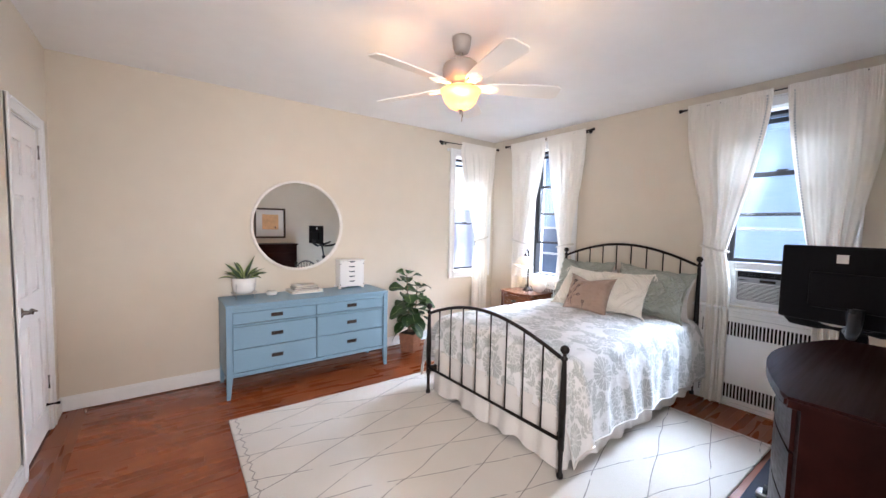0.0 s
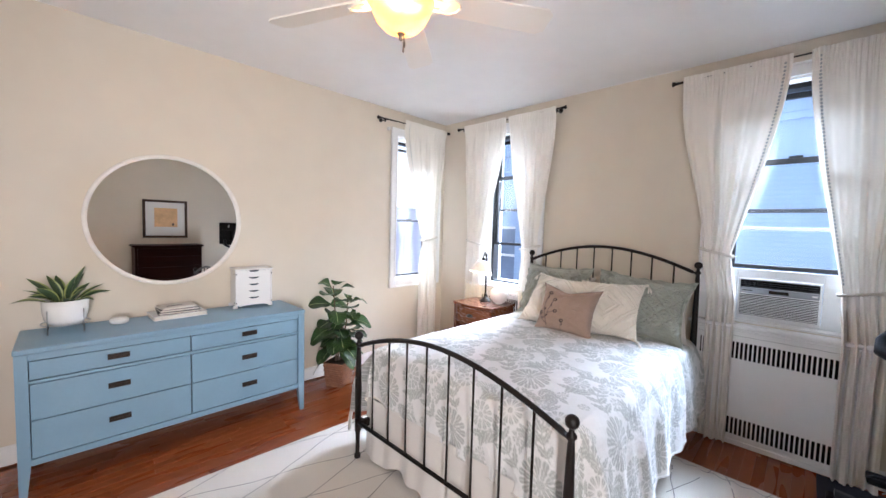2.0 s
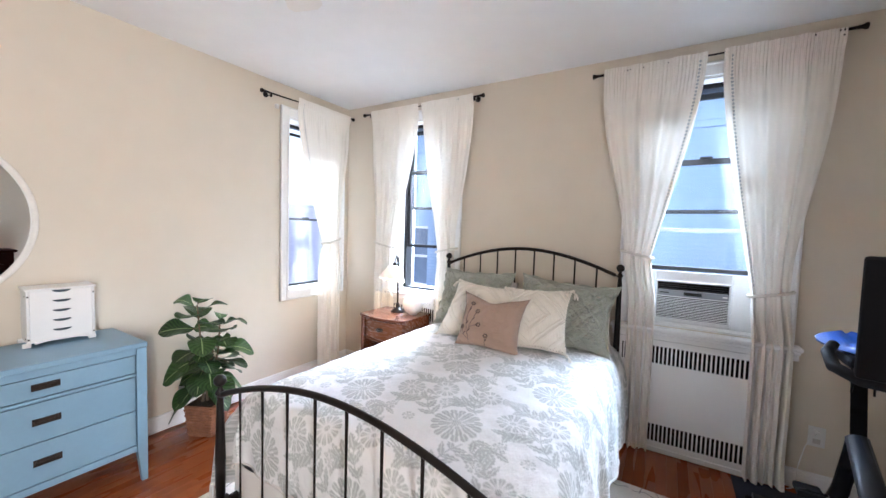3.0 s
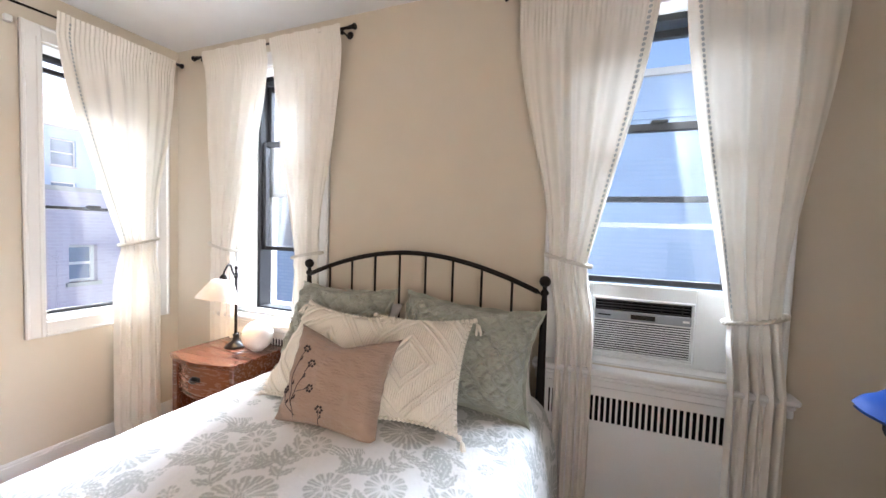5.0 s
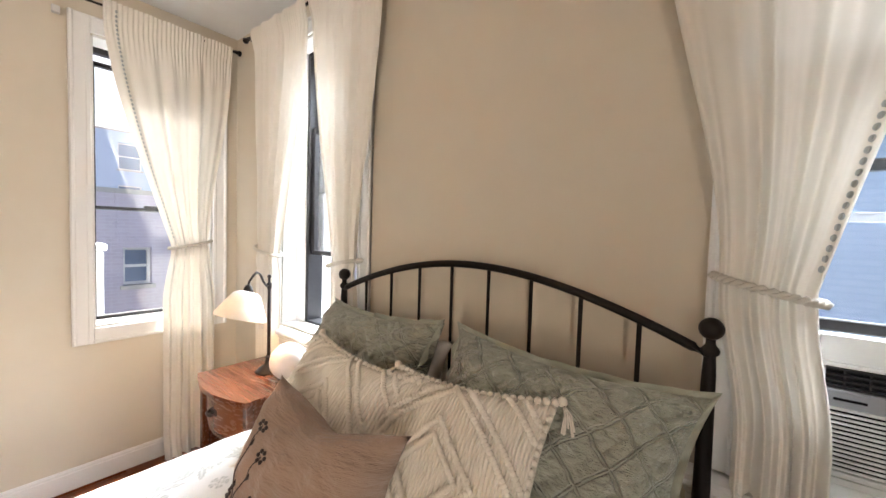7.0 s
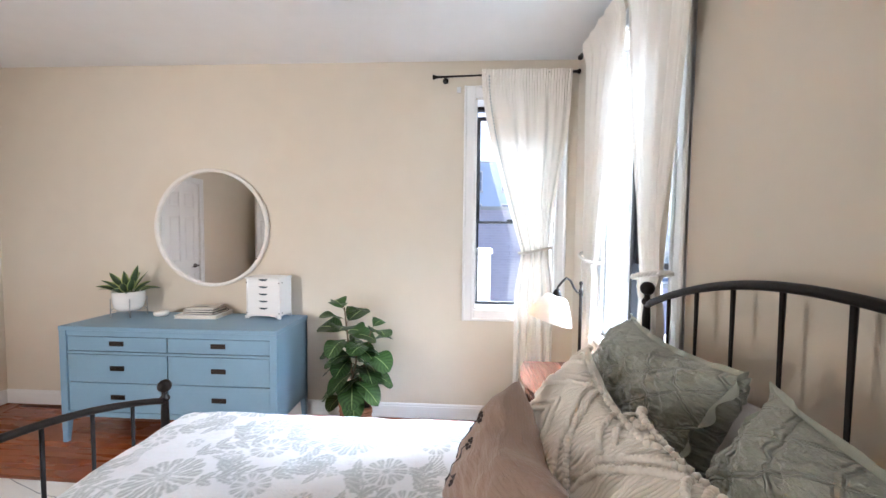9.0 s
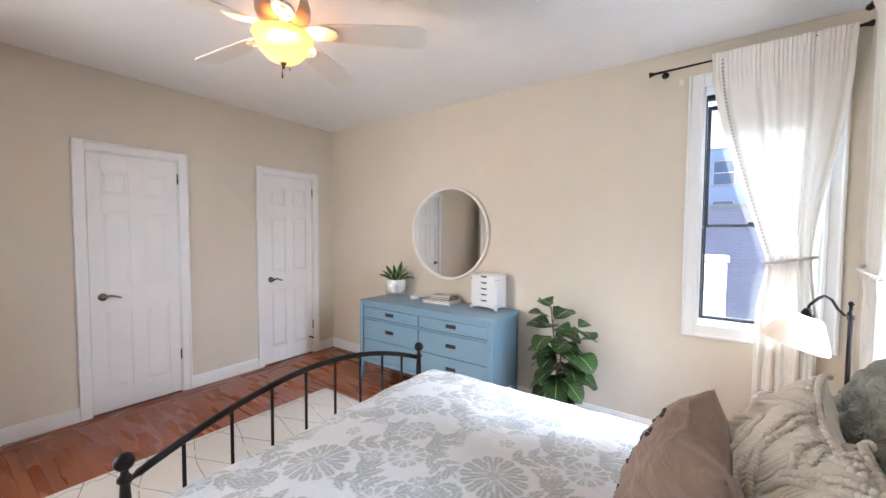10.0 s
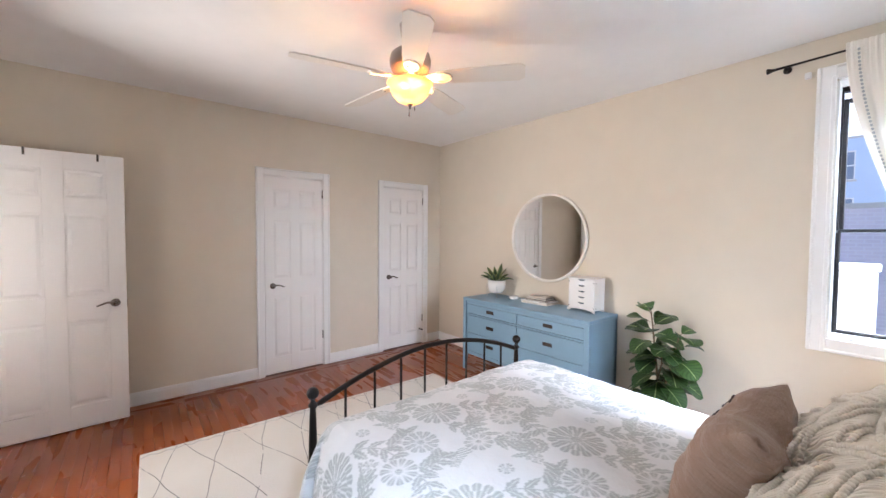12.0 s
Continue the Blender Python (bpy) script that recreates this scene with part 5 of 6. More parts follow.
def nightstand():
    ns = thing("nightstand", Matrix(), "cherry wood bow-front nightstand with one drawer and open shelf", "nightstand")
    y0, y1 = 3.895, 4.405
    prism_top = prism(bmesh.new(), bow_poly(4.045, 4.425, y0, y1, 0.055), 0.663, 0.685)
    bmesh.ops.bevel(prism_top, geom=list(prism_top.edges), offset=0.004, segments=2, affect="EDGES")
    part("top", prism_top, M_CHERRY, ns)
    for y in (y0 + 0.012, y1 - 0.032):
        part("side", B(4.075, y, 0.06, 4.42, y + 0.02, 0.663, bevel=0.002), M_CHERRY, ns)
    for y in (y0 + 0.010, y1 - 0.044):
        for x in (4.052, 4.386):
            part("leg", B(x, y, 0.0, x + 0.034, y + 0.034, 0.661, bevel=0.004), M_CHERRY, ns)
    dr = prism(bmesh.new(), bow_poly(4.068, 4.090, y0 + 0.046, y1 - 0.046, 0.045), 0.492, 0.647)
    d = part("drawer", dr, M_CHERRYV, ns)
    h = bmesh.new()
    yc = (y0 + y1) / 2
    tube(h, [(4.018, yc - 0.028, 0.579), (4.002, yc - 0.020, 0.573), (3.999, yc, 0.571), (4.002, yc + 0.020, 0.573), (4.018, yc + 0.028, 0.579)], 0.0085, 8)
    box(h, 4.016, yc - 0.030, 0.563, 4.030, yc + 0.030, 0.591, bevel=0.004)
    part("handle", h, M_PULL, d, "dark bronze cup pull")
    part("rail", prism(bmesh.new(), bow_poly(4.070, 4.100, y0 + 0.046, y1 - 0.046, 0.040), 0.462, 0.487), M_CHERRY, ns)
    part("rail", prism(bmesh.new(), bow_poly(4.070, 4.100, y0 + 0.046, y1 - 0.046, 0.040), 0.649, 0.662), M_CHERRY, ns)
    part("shelf", prism(bmesh.new(), bow_poly(4.070, 4.40, y0 + 0.046, y1 - 0.046, 0.040), 0.150, 0.172), M_CHERRY, ns)
    part("back", B(4.400, y0 + 0.032, 0.10, 4.412, y1 - 0.032, 0.657), M_CHERRY, ns)
    part("drawer_box", B(4.092, y0 + 0.05, 0.467, 4.398, y1 - 0.05, 0.657), M_CHERRY, ns)


nightstand()


def table_lamp():
    px, py = 4.285, 4.170
    l = thing("table_lamp", Matrix(), "dark bronze gooseneck lamp with white glass shade, lit", "lamp")
    z = 0.685
    part("base", lathe(bmesh.new(), [(0.062, z), (0.062, z + 0.008), (0.050, z + 0.016), (0.046, z + 0.024), (0.030, z + 0.034), (0.018, z + 0.045), (0.014, z + 0.070), (0.018, z + 0.076), (0.010, z + 0.085)], 28, (px, py, 0)), M_IRON, l)
    part("pole", lathe(bmesh.new(), [(0.0085, z + 0.08), (0.0075, 1.108), (0.011, 1.113), (0.011, 1.138), (0.006, 1.143), (0.006, 1.163), (0.010, 1.173), (0.006, 1.183)], 14, (px, py, 0)), M_IRON, l)
    sx, sy = px - 0.135, py - 0.065
    b = bmesh.new()
    pts = [(px, py, 1.126), (px - 0.02, py - 0.011, 1.128), (px - 0.042, py - 0.022, 1.153), (px - 0.062, py - 0.033, 1.190), (px - 0.085, py - 0.044, 1.204), (px - 0.105, py - 0.055, 1.192), (sx + 0.004, sy, 1.163), (sx, sy, 1.133)]
    tube(b, pts, 0.0055, 8)
    part("arm", b, M_IRON, l)
    part("socket", lathe(bmesh.new(), [(0.020, 1.106), (0.024, 1.118), (0.018, 1.138), (0.010, 1.150)], 16, (sx, sy, 0)), M_IRON, l)
    sh = bmesh.new()
    prof = [(0.112, 0.996), (0.109, 1.008), (0.093, 1.040), (0.073, 1.078), (0.058, 1.106), (0.045, 1.116), (0.022, 1.120)]
    tilt = Matrix.Rotation(radians(17), 4, "Y")
    lathe(sh, [(r, q - 1.120) for r, q in prof] + [(max(r - 0.003, 0.005), q - 1.122) for r, q in prof[::-1]], 36, (sx, sy, 1.120), tilt, cap=False)
    part("shade", sh, M_SHADE, l, "white glass cone shade", True)
    part("bulb", ball(bmesh.new(), (sx - 0.022, sy, 1.046), 0.022, 14, 1.3), M_BULB, l, "glowing bulb", True)


n_b = N("lit_bulb")
n_b.set((1.0, 0.8, 0.5), 0.4, Emission_Color=(1.0, 0.70, 0.36), Emission_Strength=4.0)
M_BULB = n_b.m
table_lamp()
g = ball(bmesh.new(), (4.304, 4.012, 0.685 + 0.087), 0.089, 28)
globe = thing("globe_light", Matrix(), "small white opal globe light on the nightstand", "globe light")
part("globe", g, M_GLOBE, globe, smooth=True)
part("foot", lathe(bmesh.new(), [(0.034, 0.685), (0.034, 0.692), (0.028, 0.698)], 20, (4.304, 4.012, 0)), M_WHITE, globe)


# ---- dresser ----
def dresser():
    d = thing("dresser", pose(1.036, 4.526, 0), "sky blue painted six-drawer dresser with dark pulls", "dresser")
    W, D, H = 1.476, 0.474, 0.784
    part("top", B(0, 0, H - 0.028, W, D, H, bevel=0.004), M_BLUE, d)
    for x in (0.004, W - 0.038):
        part("side", B(x, 0.03, 0.175, x + 0.034, D - 0.004, H - 0.028, bevel=0.002), M_BLUE, d)
    for x, sg in ((0.004, 1), (W - 0.004, -1)):
        for y in (0.004, D - 0.045):
            b = bmesh.new()
            hi = [(x, y), (x + sg * 0.046, y), (x + sg * 0.046, y + 0.04), (x, y + 0.04)]
            lo = [(x, y + 0.004), (x + sg * 0.026, y + 0.004), (x + sg * 0.026, y + 0.03), (x, y + 0.03)]
            rings = [[b.verts.new((a, c, z)) for a, c in ring] for ring, z in ((lo, 0.0), (hi, 0.19), (hi, H - 0.029))]
            b.faces.new(rings[0])
            b.faces.new(rings[2])
            for A, C in zip(rings, rings[1:]):
                for k in range(4):
                    b.faces.new((A[k], A[(k + 1) % 4], C[(k + 1) % 4], C[k]))
            part("leg", b, M_BLUE, d, "tapered blue leg")
    part("rail", B(0.05, 0.010, 0.178, W - 0.05, 0.034, 0.212, bevel=0.002), M_BLUE, d)
    part("rail", B(0.05, 0.010, 0.602, W - 0.05, 0.030, 0.618, bevel=0.002), M_BLUE, d)
    part("rail", B(0.05, 0.010, 0.720, W - 0.05, 0.034, H - 0.029, bevel=0.002), M_BLUE, d)
    part("carcass", B(0.04, 0.036, 0.178, W - 0.04, D - 0.006, H - 0.030), M_GAP, d, "carcass coloured dark for the shade in the drawer gaps")
    rows = [(0.216, 0.408), (0.412, 0.598), (0.622, 0.716)]
    cols = [(0.054, W / 2 - 0.0035), (W / 2 + 0.0035, W - 0.054)]
    for z0, z1 in rows:
        for x0, x1 in cols:
            dr = part("drawer", B(x0, 0.012, z0, x1, 0.034, z1, bevel=0.0022), M_BLUE, d)
            xc, zc = (x0 + x1) / 2 + (0.0), (z0 + z1) / 2 + 0.004
            h = bmesh.new()
            w, hh = 0.048, 0.0155
            box(h, xc - w, 0.006, zc + hh - 0.006, xc + w, 0.0125, zc + hh, bevel=0.001)
            box(h, xc - w, 0.006, zc - hh, xc + w, 0.0125, zc - hh + 0.006, bevel=0.001)
            box(h, xc - w, 0.006, zc - hh, xc - w + 0.008, 0.0125, zc + hh, bevel=0.001)
            box(h, xc + w - 0.008, 0.006, zc - hh, xc + w, 0.0125, zc + hh, bevel=0.001)
            box(h, xc - w + 0.006, 0.0105, zc - hh + 0.004, xc + w - 0.006, 0.0118, zc + hh - 0.004)
            box(h, xc - w * 0.8, 0.003, zc + 0.001, xc + w * 0.8, 0.008, zc + hh - 0.004, bevel=0.002)
            part("handle", h, M_PULL, dr, "dark bronze recessed pull")


dresser()
DT = 0.784


def mirror():
    c = (1.757, 1.437)
    R = 0.452
    m = thing("round_mirror", pose(c[0], YN, c[1]), "round wall mirror in a thin white wooden frame", "mirror")
    turn = Matrix.Rotation(radians(90), 4, "X")
    fr = bmesh.new()
    prof = [(R - 0.026, 0.004), (R - 0.026, 0.026), (R - 0.021, 0.031), (R - 0.005, 0.031), (R, 0.026), (R, 0.002)]
    lathe(fr, prof, 96, (0, 0, 0), turn, cap=False)
    part("frame", fr, M_FRAMEW, m, "white-washed wooden ring")
    part("glass", lathe(bmesh.new(), [(R - 0.024, 0.006), (R - 0.024, 0.012)], 96, (0, 0, 0), turn), M_MIRROR, m, "clear silvered mirror glass")


M_FRAMEW = plain("white_washed_frame", (0.76, 0.72, 0.66), 0.55, var=0.08, vs=20, bump=0.2)
mirror()


def drawer_box():
    d = thing("jewelry_chest", pose(2.256, 4.920, DT, 0, 0, -4), "small white desktop chest with five scooped drawers", "storage box")
    w, dep, z0, z1 = 0.124, 0.080, 0.030, 0.302
    b = bmesh.new()
    for s in (-1, 1):
        box(b, s * w - 0.006, -dep, z0 - 0.01, s * w + 0.006, dep, z1 - 0.012, bevel=0.002)
    box(b, -w, dep - 0.008, z0, w, dep, z1 - 0.012)
    box(b, -w, -dep, z0 - 0.008, w, dep, z0)
    part("body", b, M_WHITE, d)
    part("top", B(-w - 0.012, -dep - 0.010, z1 - 0.012, w + 0.012, dep + 0.004, z1, bevel=0.003), M_WHITE, d)
    for s in (-1, 1):
        for y in (-dep + 0.004, dep - 0.012):
            part("foot", B(s * w - 0.022, y, 0.0, s * w + 0.010, y + 0.012, z0 - 0.008, bevel=0.003), M_WHITE, d)
    ap = bmesh.new()
    prism(ap, [(-w + 0.02, z0), (w - 0.02, z0)] + [(lerp(w - 0.02, -w + 0.02, k / 10), z0 - 0.016 + 0.014 * math.sin(math.pi * k / 10)) for k in range(11)], dep - 0.001, dep + 0.005)
    bmesh.ops.transform(ap, matrix=Matrix.Rotation(radians(90), 4, "X"), verts=ap.verts)
    part("apron", ap, M_WHITE, d)
    n, gap = 5, 0.0002
    hh = (z1 - 0.014 - z0) / n
    # core coloured dark so that the scoops look shaded
    part("inside", B(-w + 0.006, -dep + 0.010, z0, w - 0.006, dep - 0.008, z1 - 0.013), M_GAP, d)
    for k in range(n):
        a, c = z0 + k * hh + gap / 2, z0 + (k + 1) * hh - gap / 2
        f = bmesh.new()
        sw = 0.036
        prism(f, [(-w + 0.007, a), (w - 0.007, a), (w - 0.007, c), (sw, c)] + [(sw * math.cos(math.pi * q / 8), c - 0.014 * math.sin(math.pi * q / 8)) for q in range(1, 8)] + [(-sw, c), (-w + 0.007, c)], dep - 0.008, dep - 0.001)
        bmesh.ops.transform(f, matrix=Matrix.Rotation(radians(90), 4, "X"), verts=f.verts)
        part("drawer", f, M_WHITE, d)
    for s in (-1, 1):
        for z in (z0 + 0.012, z1 - 0.04):
            part("screw", lathe(bmesh.new(), [(0.0045, 0), (0.0045, 0.002), (0.002, 0.003)], 10, (s * w, -dep, z), Matrix.Rotation(radians(90), 4, "X")), M_NICKEL, d)
            part("screw", lathe(bmesh.new(), [(0.0045, 0), (0.0045, 0.002), (0.002, 0.003)], 10, (s * (w + 0.006), -dep + 0.03, z), Matrix.Rotation(radians(90 * s), 4, "Y")), M_NICKEL, d)


drawer_box()
dish = lathe(bmesh.new(), [(0.034, 0), (0.046, 0.006), (0.050, 0.022), (0.047, 0.030), (0.043, 0.034), (0.004, 0.036)], 28)
dish_ob = put("trinket_dish", dish, M_CERAMIC, smooth=True)
dish_ob.matrix_world = pose(1.460, 4.870, DT)
tagged(dish_ob, "small white lidded ceramic dish on the dresser", "dish")


def book(m, w, d, h, cover, label):
    b = thing("book", m, label, "book", "books on the dresser")
    c = bmesh.new()
    t = 0.0025
    box(c, -w / 2, -d / 2, 0, w / 2, d / 2, t, bevel=0.0006)
    box(c, -w / 2, -d / 2, h - t, w / 2, d / 2, h, bevel=0.0006)
    box(c, -w / 2, d / 2 - t, t, w / 2, d / 2, h - t)
    part("cover", c, cover, b)
    part("page_block", B(-w / 2 + 0.004, -d / 2 + 0.004, t, w / 2 - 0.004, d / 2 - t, h - t), M_PAGES, b, "cream page edges")
    return b


n_p = N("book_pages")
_st = n_p.node("TexWave", {"Vector": n_p.obj(), "Scale": 260.0, "Distortion": 1.0}, dir="Z").outputs[1]
n_p.set(n_p.ramp(_st, [(0.2, (0.55, 0.51, 0.44)), (0.8, (0.74, 0.70, 0.62))]), 0.8)
M_PAGES = n_p.m
M_BK1 = plain("book_cover_white", (0.70, 0.68, 0.66), 0.4)
M_BK2 = plain("book_cover_dark", (0.05, 0.045, 0.05), 0.4, var=0.3)
M_BK3 = plain("book_cover_cream", (0.56, 0.51, 0.46), 0.45, var=0.2)
book(pose(1.770, 4.900, DT, 0, 0, 3), 0.305, 0.215, 0.026, M_BK1, "large white book at the bottom of the stack")
book(pose(1.777, 4.907, DT + 0.026, 0, 0, -4), 0.240, 0.170, 0.014, M_BK2, "dark hardcover book in the stack")
book(pose(1.771, 4.907, DT + 0.040, 0, 0, 2), 0.225, 0.155, 0.016, M_BK2, "thin black book with pale page edges")
b3 = book(pose(1.765, 4.910, DT + 0.056, 0, 0, 8), 0.200, 0.142, 0.014, M_BK3, "cream-grey book on top of the stack")
part("title_bars", B(-0.06, -0.02, 0.014, 0.03, 0.0, 0.0148), M_BK2, b3, "plain dark title bar")


# ---- plants ----
def leaf_mat(name, dark, light, scale=1.0, stripe=False):
    n = N(name)
    uv = n.uv()
    s = n.node("SeparateXYZ", [uv])
    r = n.node("ObjectInfo").outputs["Random"]
    v = n.math("ABSOLUTE", s.outputs[0])
    if stripe:
        band = n.noise(n.scaled(uv, (3.0, 38.0, 1.0)), 1.0, 2.0)
        col = n.mix(n.math("GREATER_THAN", v, 0.74), n.ramp(band, [(0.35, dark), (0.65, light)]), (0.34, 0.38, 0.13))
    else:
        vein = n.node("TexWave", {"Vector": n.node("CombineXYZ", [n.math("ADD", s.outputs[1], n.math("MULTIPLY", v, -0.28)), 0.0, 0.0]).outputs[0], "Scale": 2.6, "Distortion": 0.4}, dir="X").outputs[1]
        mid = n.math("LESS_THAN", v, 0.045)
        col = n.ramp(n.math("ADD", n.math("MULTIPLY", vein, 0.35), n.math("MULTIPLY", n.math("ADD", r, n.noise(uv, 4.0)), 0.45)), [(0.2, dark), (0.95, light)])
        col = n.mix(mid, col, (0.30, 0.38, 0.16))
        n.bump(vein, 0.35, 0.004)
    n.set(col, 0.34)
    tr = n.node("BsdfTranslucent", [col])
    mx = n.node("MixShader", [0.18, n.b.outputs[0], tr.outputs[0]])
    n.t.links.new(mx.outputs[0], n.out.inputs[0])
    return n.m


M_FIG = leaf_mat("fiddle_leaf", (0.007, 0.022, 0.008), (0.062, 0.130, 0.034))
M_SNAKE = leaf_mat("snake_leaf", (0.020, 0.045, 0.022), (0.085, 0.130, 0.060), stripe=True)
M_STEM = plain("woody_stem", (0.16, 0.11, 0.07), 0.8, var=0.3)
M_SOIL = plain("dark_soil", (0.05, 0.032, 0.02), 0.95, var=0.4, bs=60, bump=0.9, bd=0.01)


def leaf_mesh(bm, base, way, length, width, droop, turn=0.0, wide_at=0.62, cup=0.18, nu=6, nv=12):
    """A leaf from base along way; droops towards its tip."""
    way = Vector(way).normalized()
    side = way.cross(Vector((0, 0, 1)))
    side = side.normalized() if side.length > 1e-3 else Vector((1, 0, 0))
    side = Matrix.Rotation(turn, 3, way) @ side
    up = side.cross(way).normalized()

    def prof(t):
        if wide_at > 0.5:
            return 1.05 * math.sin(math.pi * t ** 1.30) ** 0.60 if 0 < t < 1 else 0.02
        return (math.sin(math.pi * t ** 0.85) ** 0.75) * (0.62 + 0.55 * smooth01(t / wide_at) - 0.25 * smooth01((t - 0.8) / 0.2)) if 0 < t < 1 else 0.03

    def at(u, v):
        s = 2 * u - 1
        w = width / 2 * prof(v)
        bend = droop * v * v
        p = Vector(base) + way * (length * v * (1 - 0.25 * abs(droop) * v)) - Vector((0, 0, 1)) * (length * bend * 0.6)
        wave = 0.05 * width * math.sin(9 * v + 3 * s) * abs(s)
        return p + side * (s * w) + up * (cup * w * s * s + wave)

    return grid(bm, nu, nv, at, lambda u, v: (2 * u - 1, v))


def fiddle_plant():
    p = thing("fiddle_leaf_fig", pose(2.945, 4.770, 0, 0, 0, 28), "potted fiddle-leaf fig with broad dark green leaves", "plant")
    pot = bmesh.new()
    t0, t1, h = 0.083, 0.100, 0.215
    sq = lambda r: [(-r, -r), (r, -r), (r, r), (-r, r)]
    rows = 11
    for k in range(rows):
        za, zb = h * k / rows, h * (k + 1) / rows - 0.003
        r = lerp(t0, t1, (k + 0.5) / rows) + (0.003 if k % 2 else 0.0)
        box(pot, -r, -r, za + 0.001, r, r, zb + 0.003, bevel=0.006)
    part("basket", pot, M_BASKET2, p, "woven terracotta-brown basket pot")
    part("soil", B(-0.088, -0.088, h - 0.012, 0.088, 0.088, h + 0.004, bevel=0.004), M_SOIL, p)
    rng = random.Random(42)
    stems = [[(0.0, 0.0, h), (-0.02, 0.01, 0.42), (-0.045, 0.015, 0.66), (-0.07, 0.02, 0.90)], [(0.025, -0.01, h), (0.03, -0.02, 0.38), (0.07, -0.03, 0.55), (0.105, -0.02, 0.74)], [(-0.02, 0.02, h), (-0.03, 0.0, 0.36), (0.0, -0.03, 0.52), (-0.005, -0.05, 0.62)]]
    for st in stems:
        part("stem", tube(bmesh.new(), st, [0.010, 0.008, 0.006, 0.004], 8), M_STEM, p)

    def along(st, t):
        q = t * (len(st) - 1)
        k = min(len(st) - 2, int(q))
        return Vector(st[k]).lerp(Vector(st[k + 1]), q - k)

    for si, (st, n, lo) in enumerate(zip(stems, (21, 14, 15), (0.22, 0.36, 0.16))):
        for k in range(n):
            t = lerp(lo, 1.0, k / (n - 1))
            b = along(st, t)
            a = 2.4 * k + si * 1.1 + rng.uniform(-0.3, 0.3)
            rise = lerp(-0.25, 0.55, (k / (n - 1)) ** 1.3) + rng.uniform(-0.12, 0.12)
            way = Vector((math.cos(a), math.sin(a) * (0.55 if math.sin(a) > 0 else 0.9), rise))
            L = lerp(0.225, 0.185, k / n) * rng.uniform(0.85, 1.12)
            if t > 0.97:
                L *= 0.75
            petiole = b + way.normalized() * 0.03
            lf = part("leaf", leaf_mesh(bmesh.new(), petiole, way, L, L * rng.uniform(0.68, 0.80), rng.uniform(0.30, 0.85), rng.uniform(-0.5, 0.5)), M_FIG, p)
            part("petiole", tube(bmesh.new(), [b, petiole, petiole + way.normalized() * 0.01], 0.0022, 5), M_STEM, lf)


M_BASKET2 = plain("terracotta_basket", (0.30, 0.135, 0.075), 0.85, var=0.3, vs=30, bs=90, bump=0.8, bd=0.006)
fiddle_plant()


def snake_plant():
    x, y = 1.225, 4.855
    p = thing("snake_plant", pose(x, y, DT), "snake plant in a white pot on a metal stand", "plant")
    pot = bmesh.new()
    lathe(pot, [(0.045, 0.040), (0.070, 0.046), (0.088, 0.070), (0.096, 0.110), (0.099, 0.182), (0.094, 0.184), (0.090, 0.165), (0.004, 0.160)], 36)
    part("pot", pot, M_CERAMIC, p, "white glazed round pot")
    part("soil", lathe(bmesh.new(), [(0.088, 0.150), (0.089, 0.168), (0.02, 0.172)], 24), M_SOIL, p)
    part("stand_ring", tube(bmesh.new(), [(0.102 * math.cos(k * math.pi / 18), 0.102 * math.sin(k * math.pi / 18), 0.050) for k in range(36)], 0.003, 6, close=True), M_STEEL, p, "thin metal ring")
    for k in range(4):
        a = math.pi / 4 + k * math.pi / 2
        part("stand_leg", tube(bmesh.new(), [(0.104 * math.cos(a), 0.104 * math.sin(a), 0.0), (0.104 * math.cos(a), 0.104 * math.sin(a), 0.135)], 0.0035, 6), M_STEEL, p, "thin metal leg")
    rng = random.Random(8)
    for k in range(20):
        a = 2.399 * k + rng.uniform(-0.3, 0.3)
        r = 0.012 + 0.05 * (k / 20)
        out = lerp(0.35, 2.3, k / 20)
        way = (math.cos(a) * out, math.sin(a) * out * 0.75, 1.0)
        L = lerp(0.215, 0.185, k / 20) * rng.uniform(0.85, 1.1)
        part("leaf", leaf_mesh(bmesh.new(), (r * math.cos(a), r * math.sin(a), 0.165), way, L, 0.040, lerp(0.05, 0.55, k / 20), rng.uniform(-0.8, 0.8), 0.3, 0.5, 4, 10), M_SNAKE, p)


snake_plant()


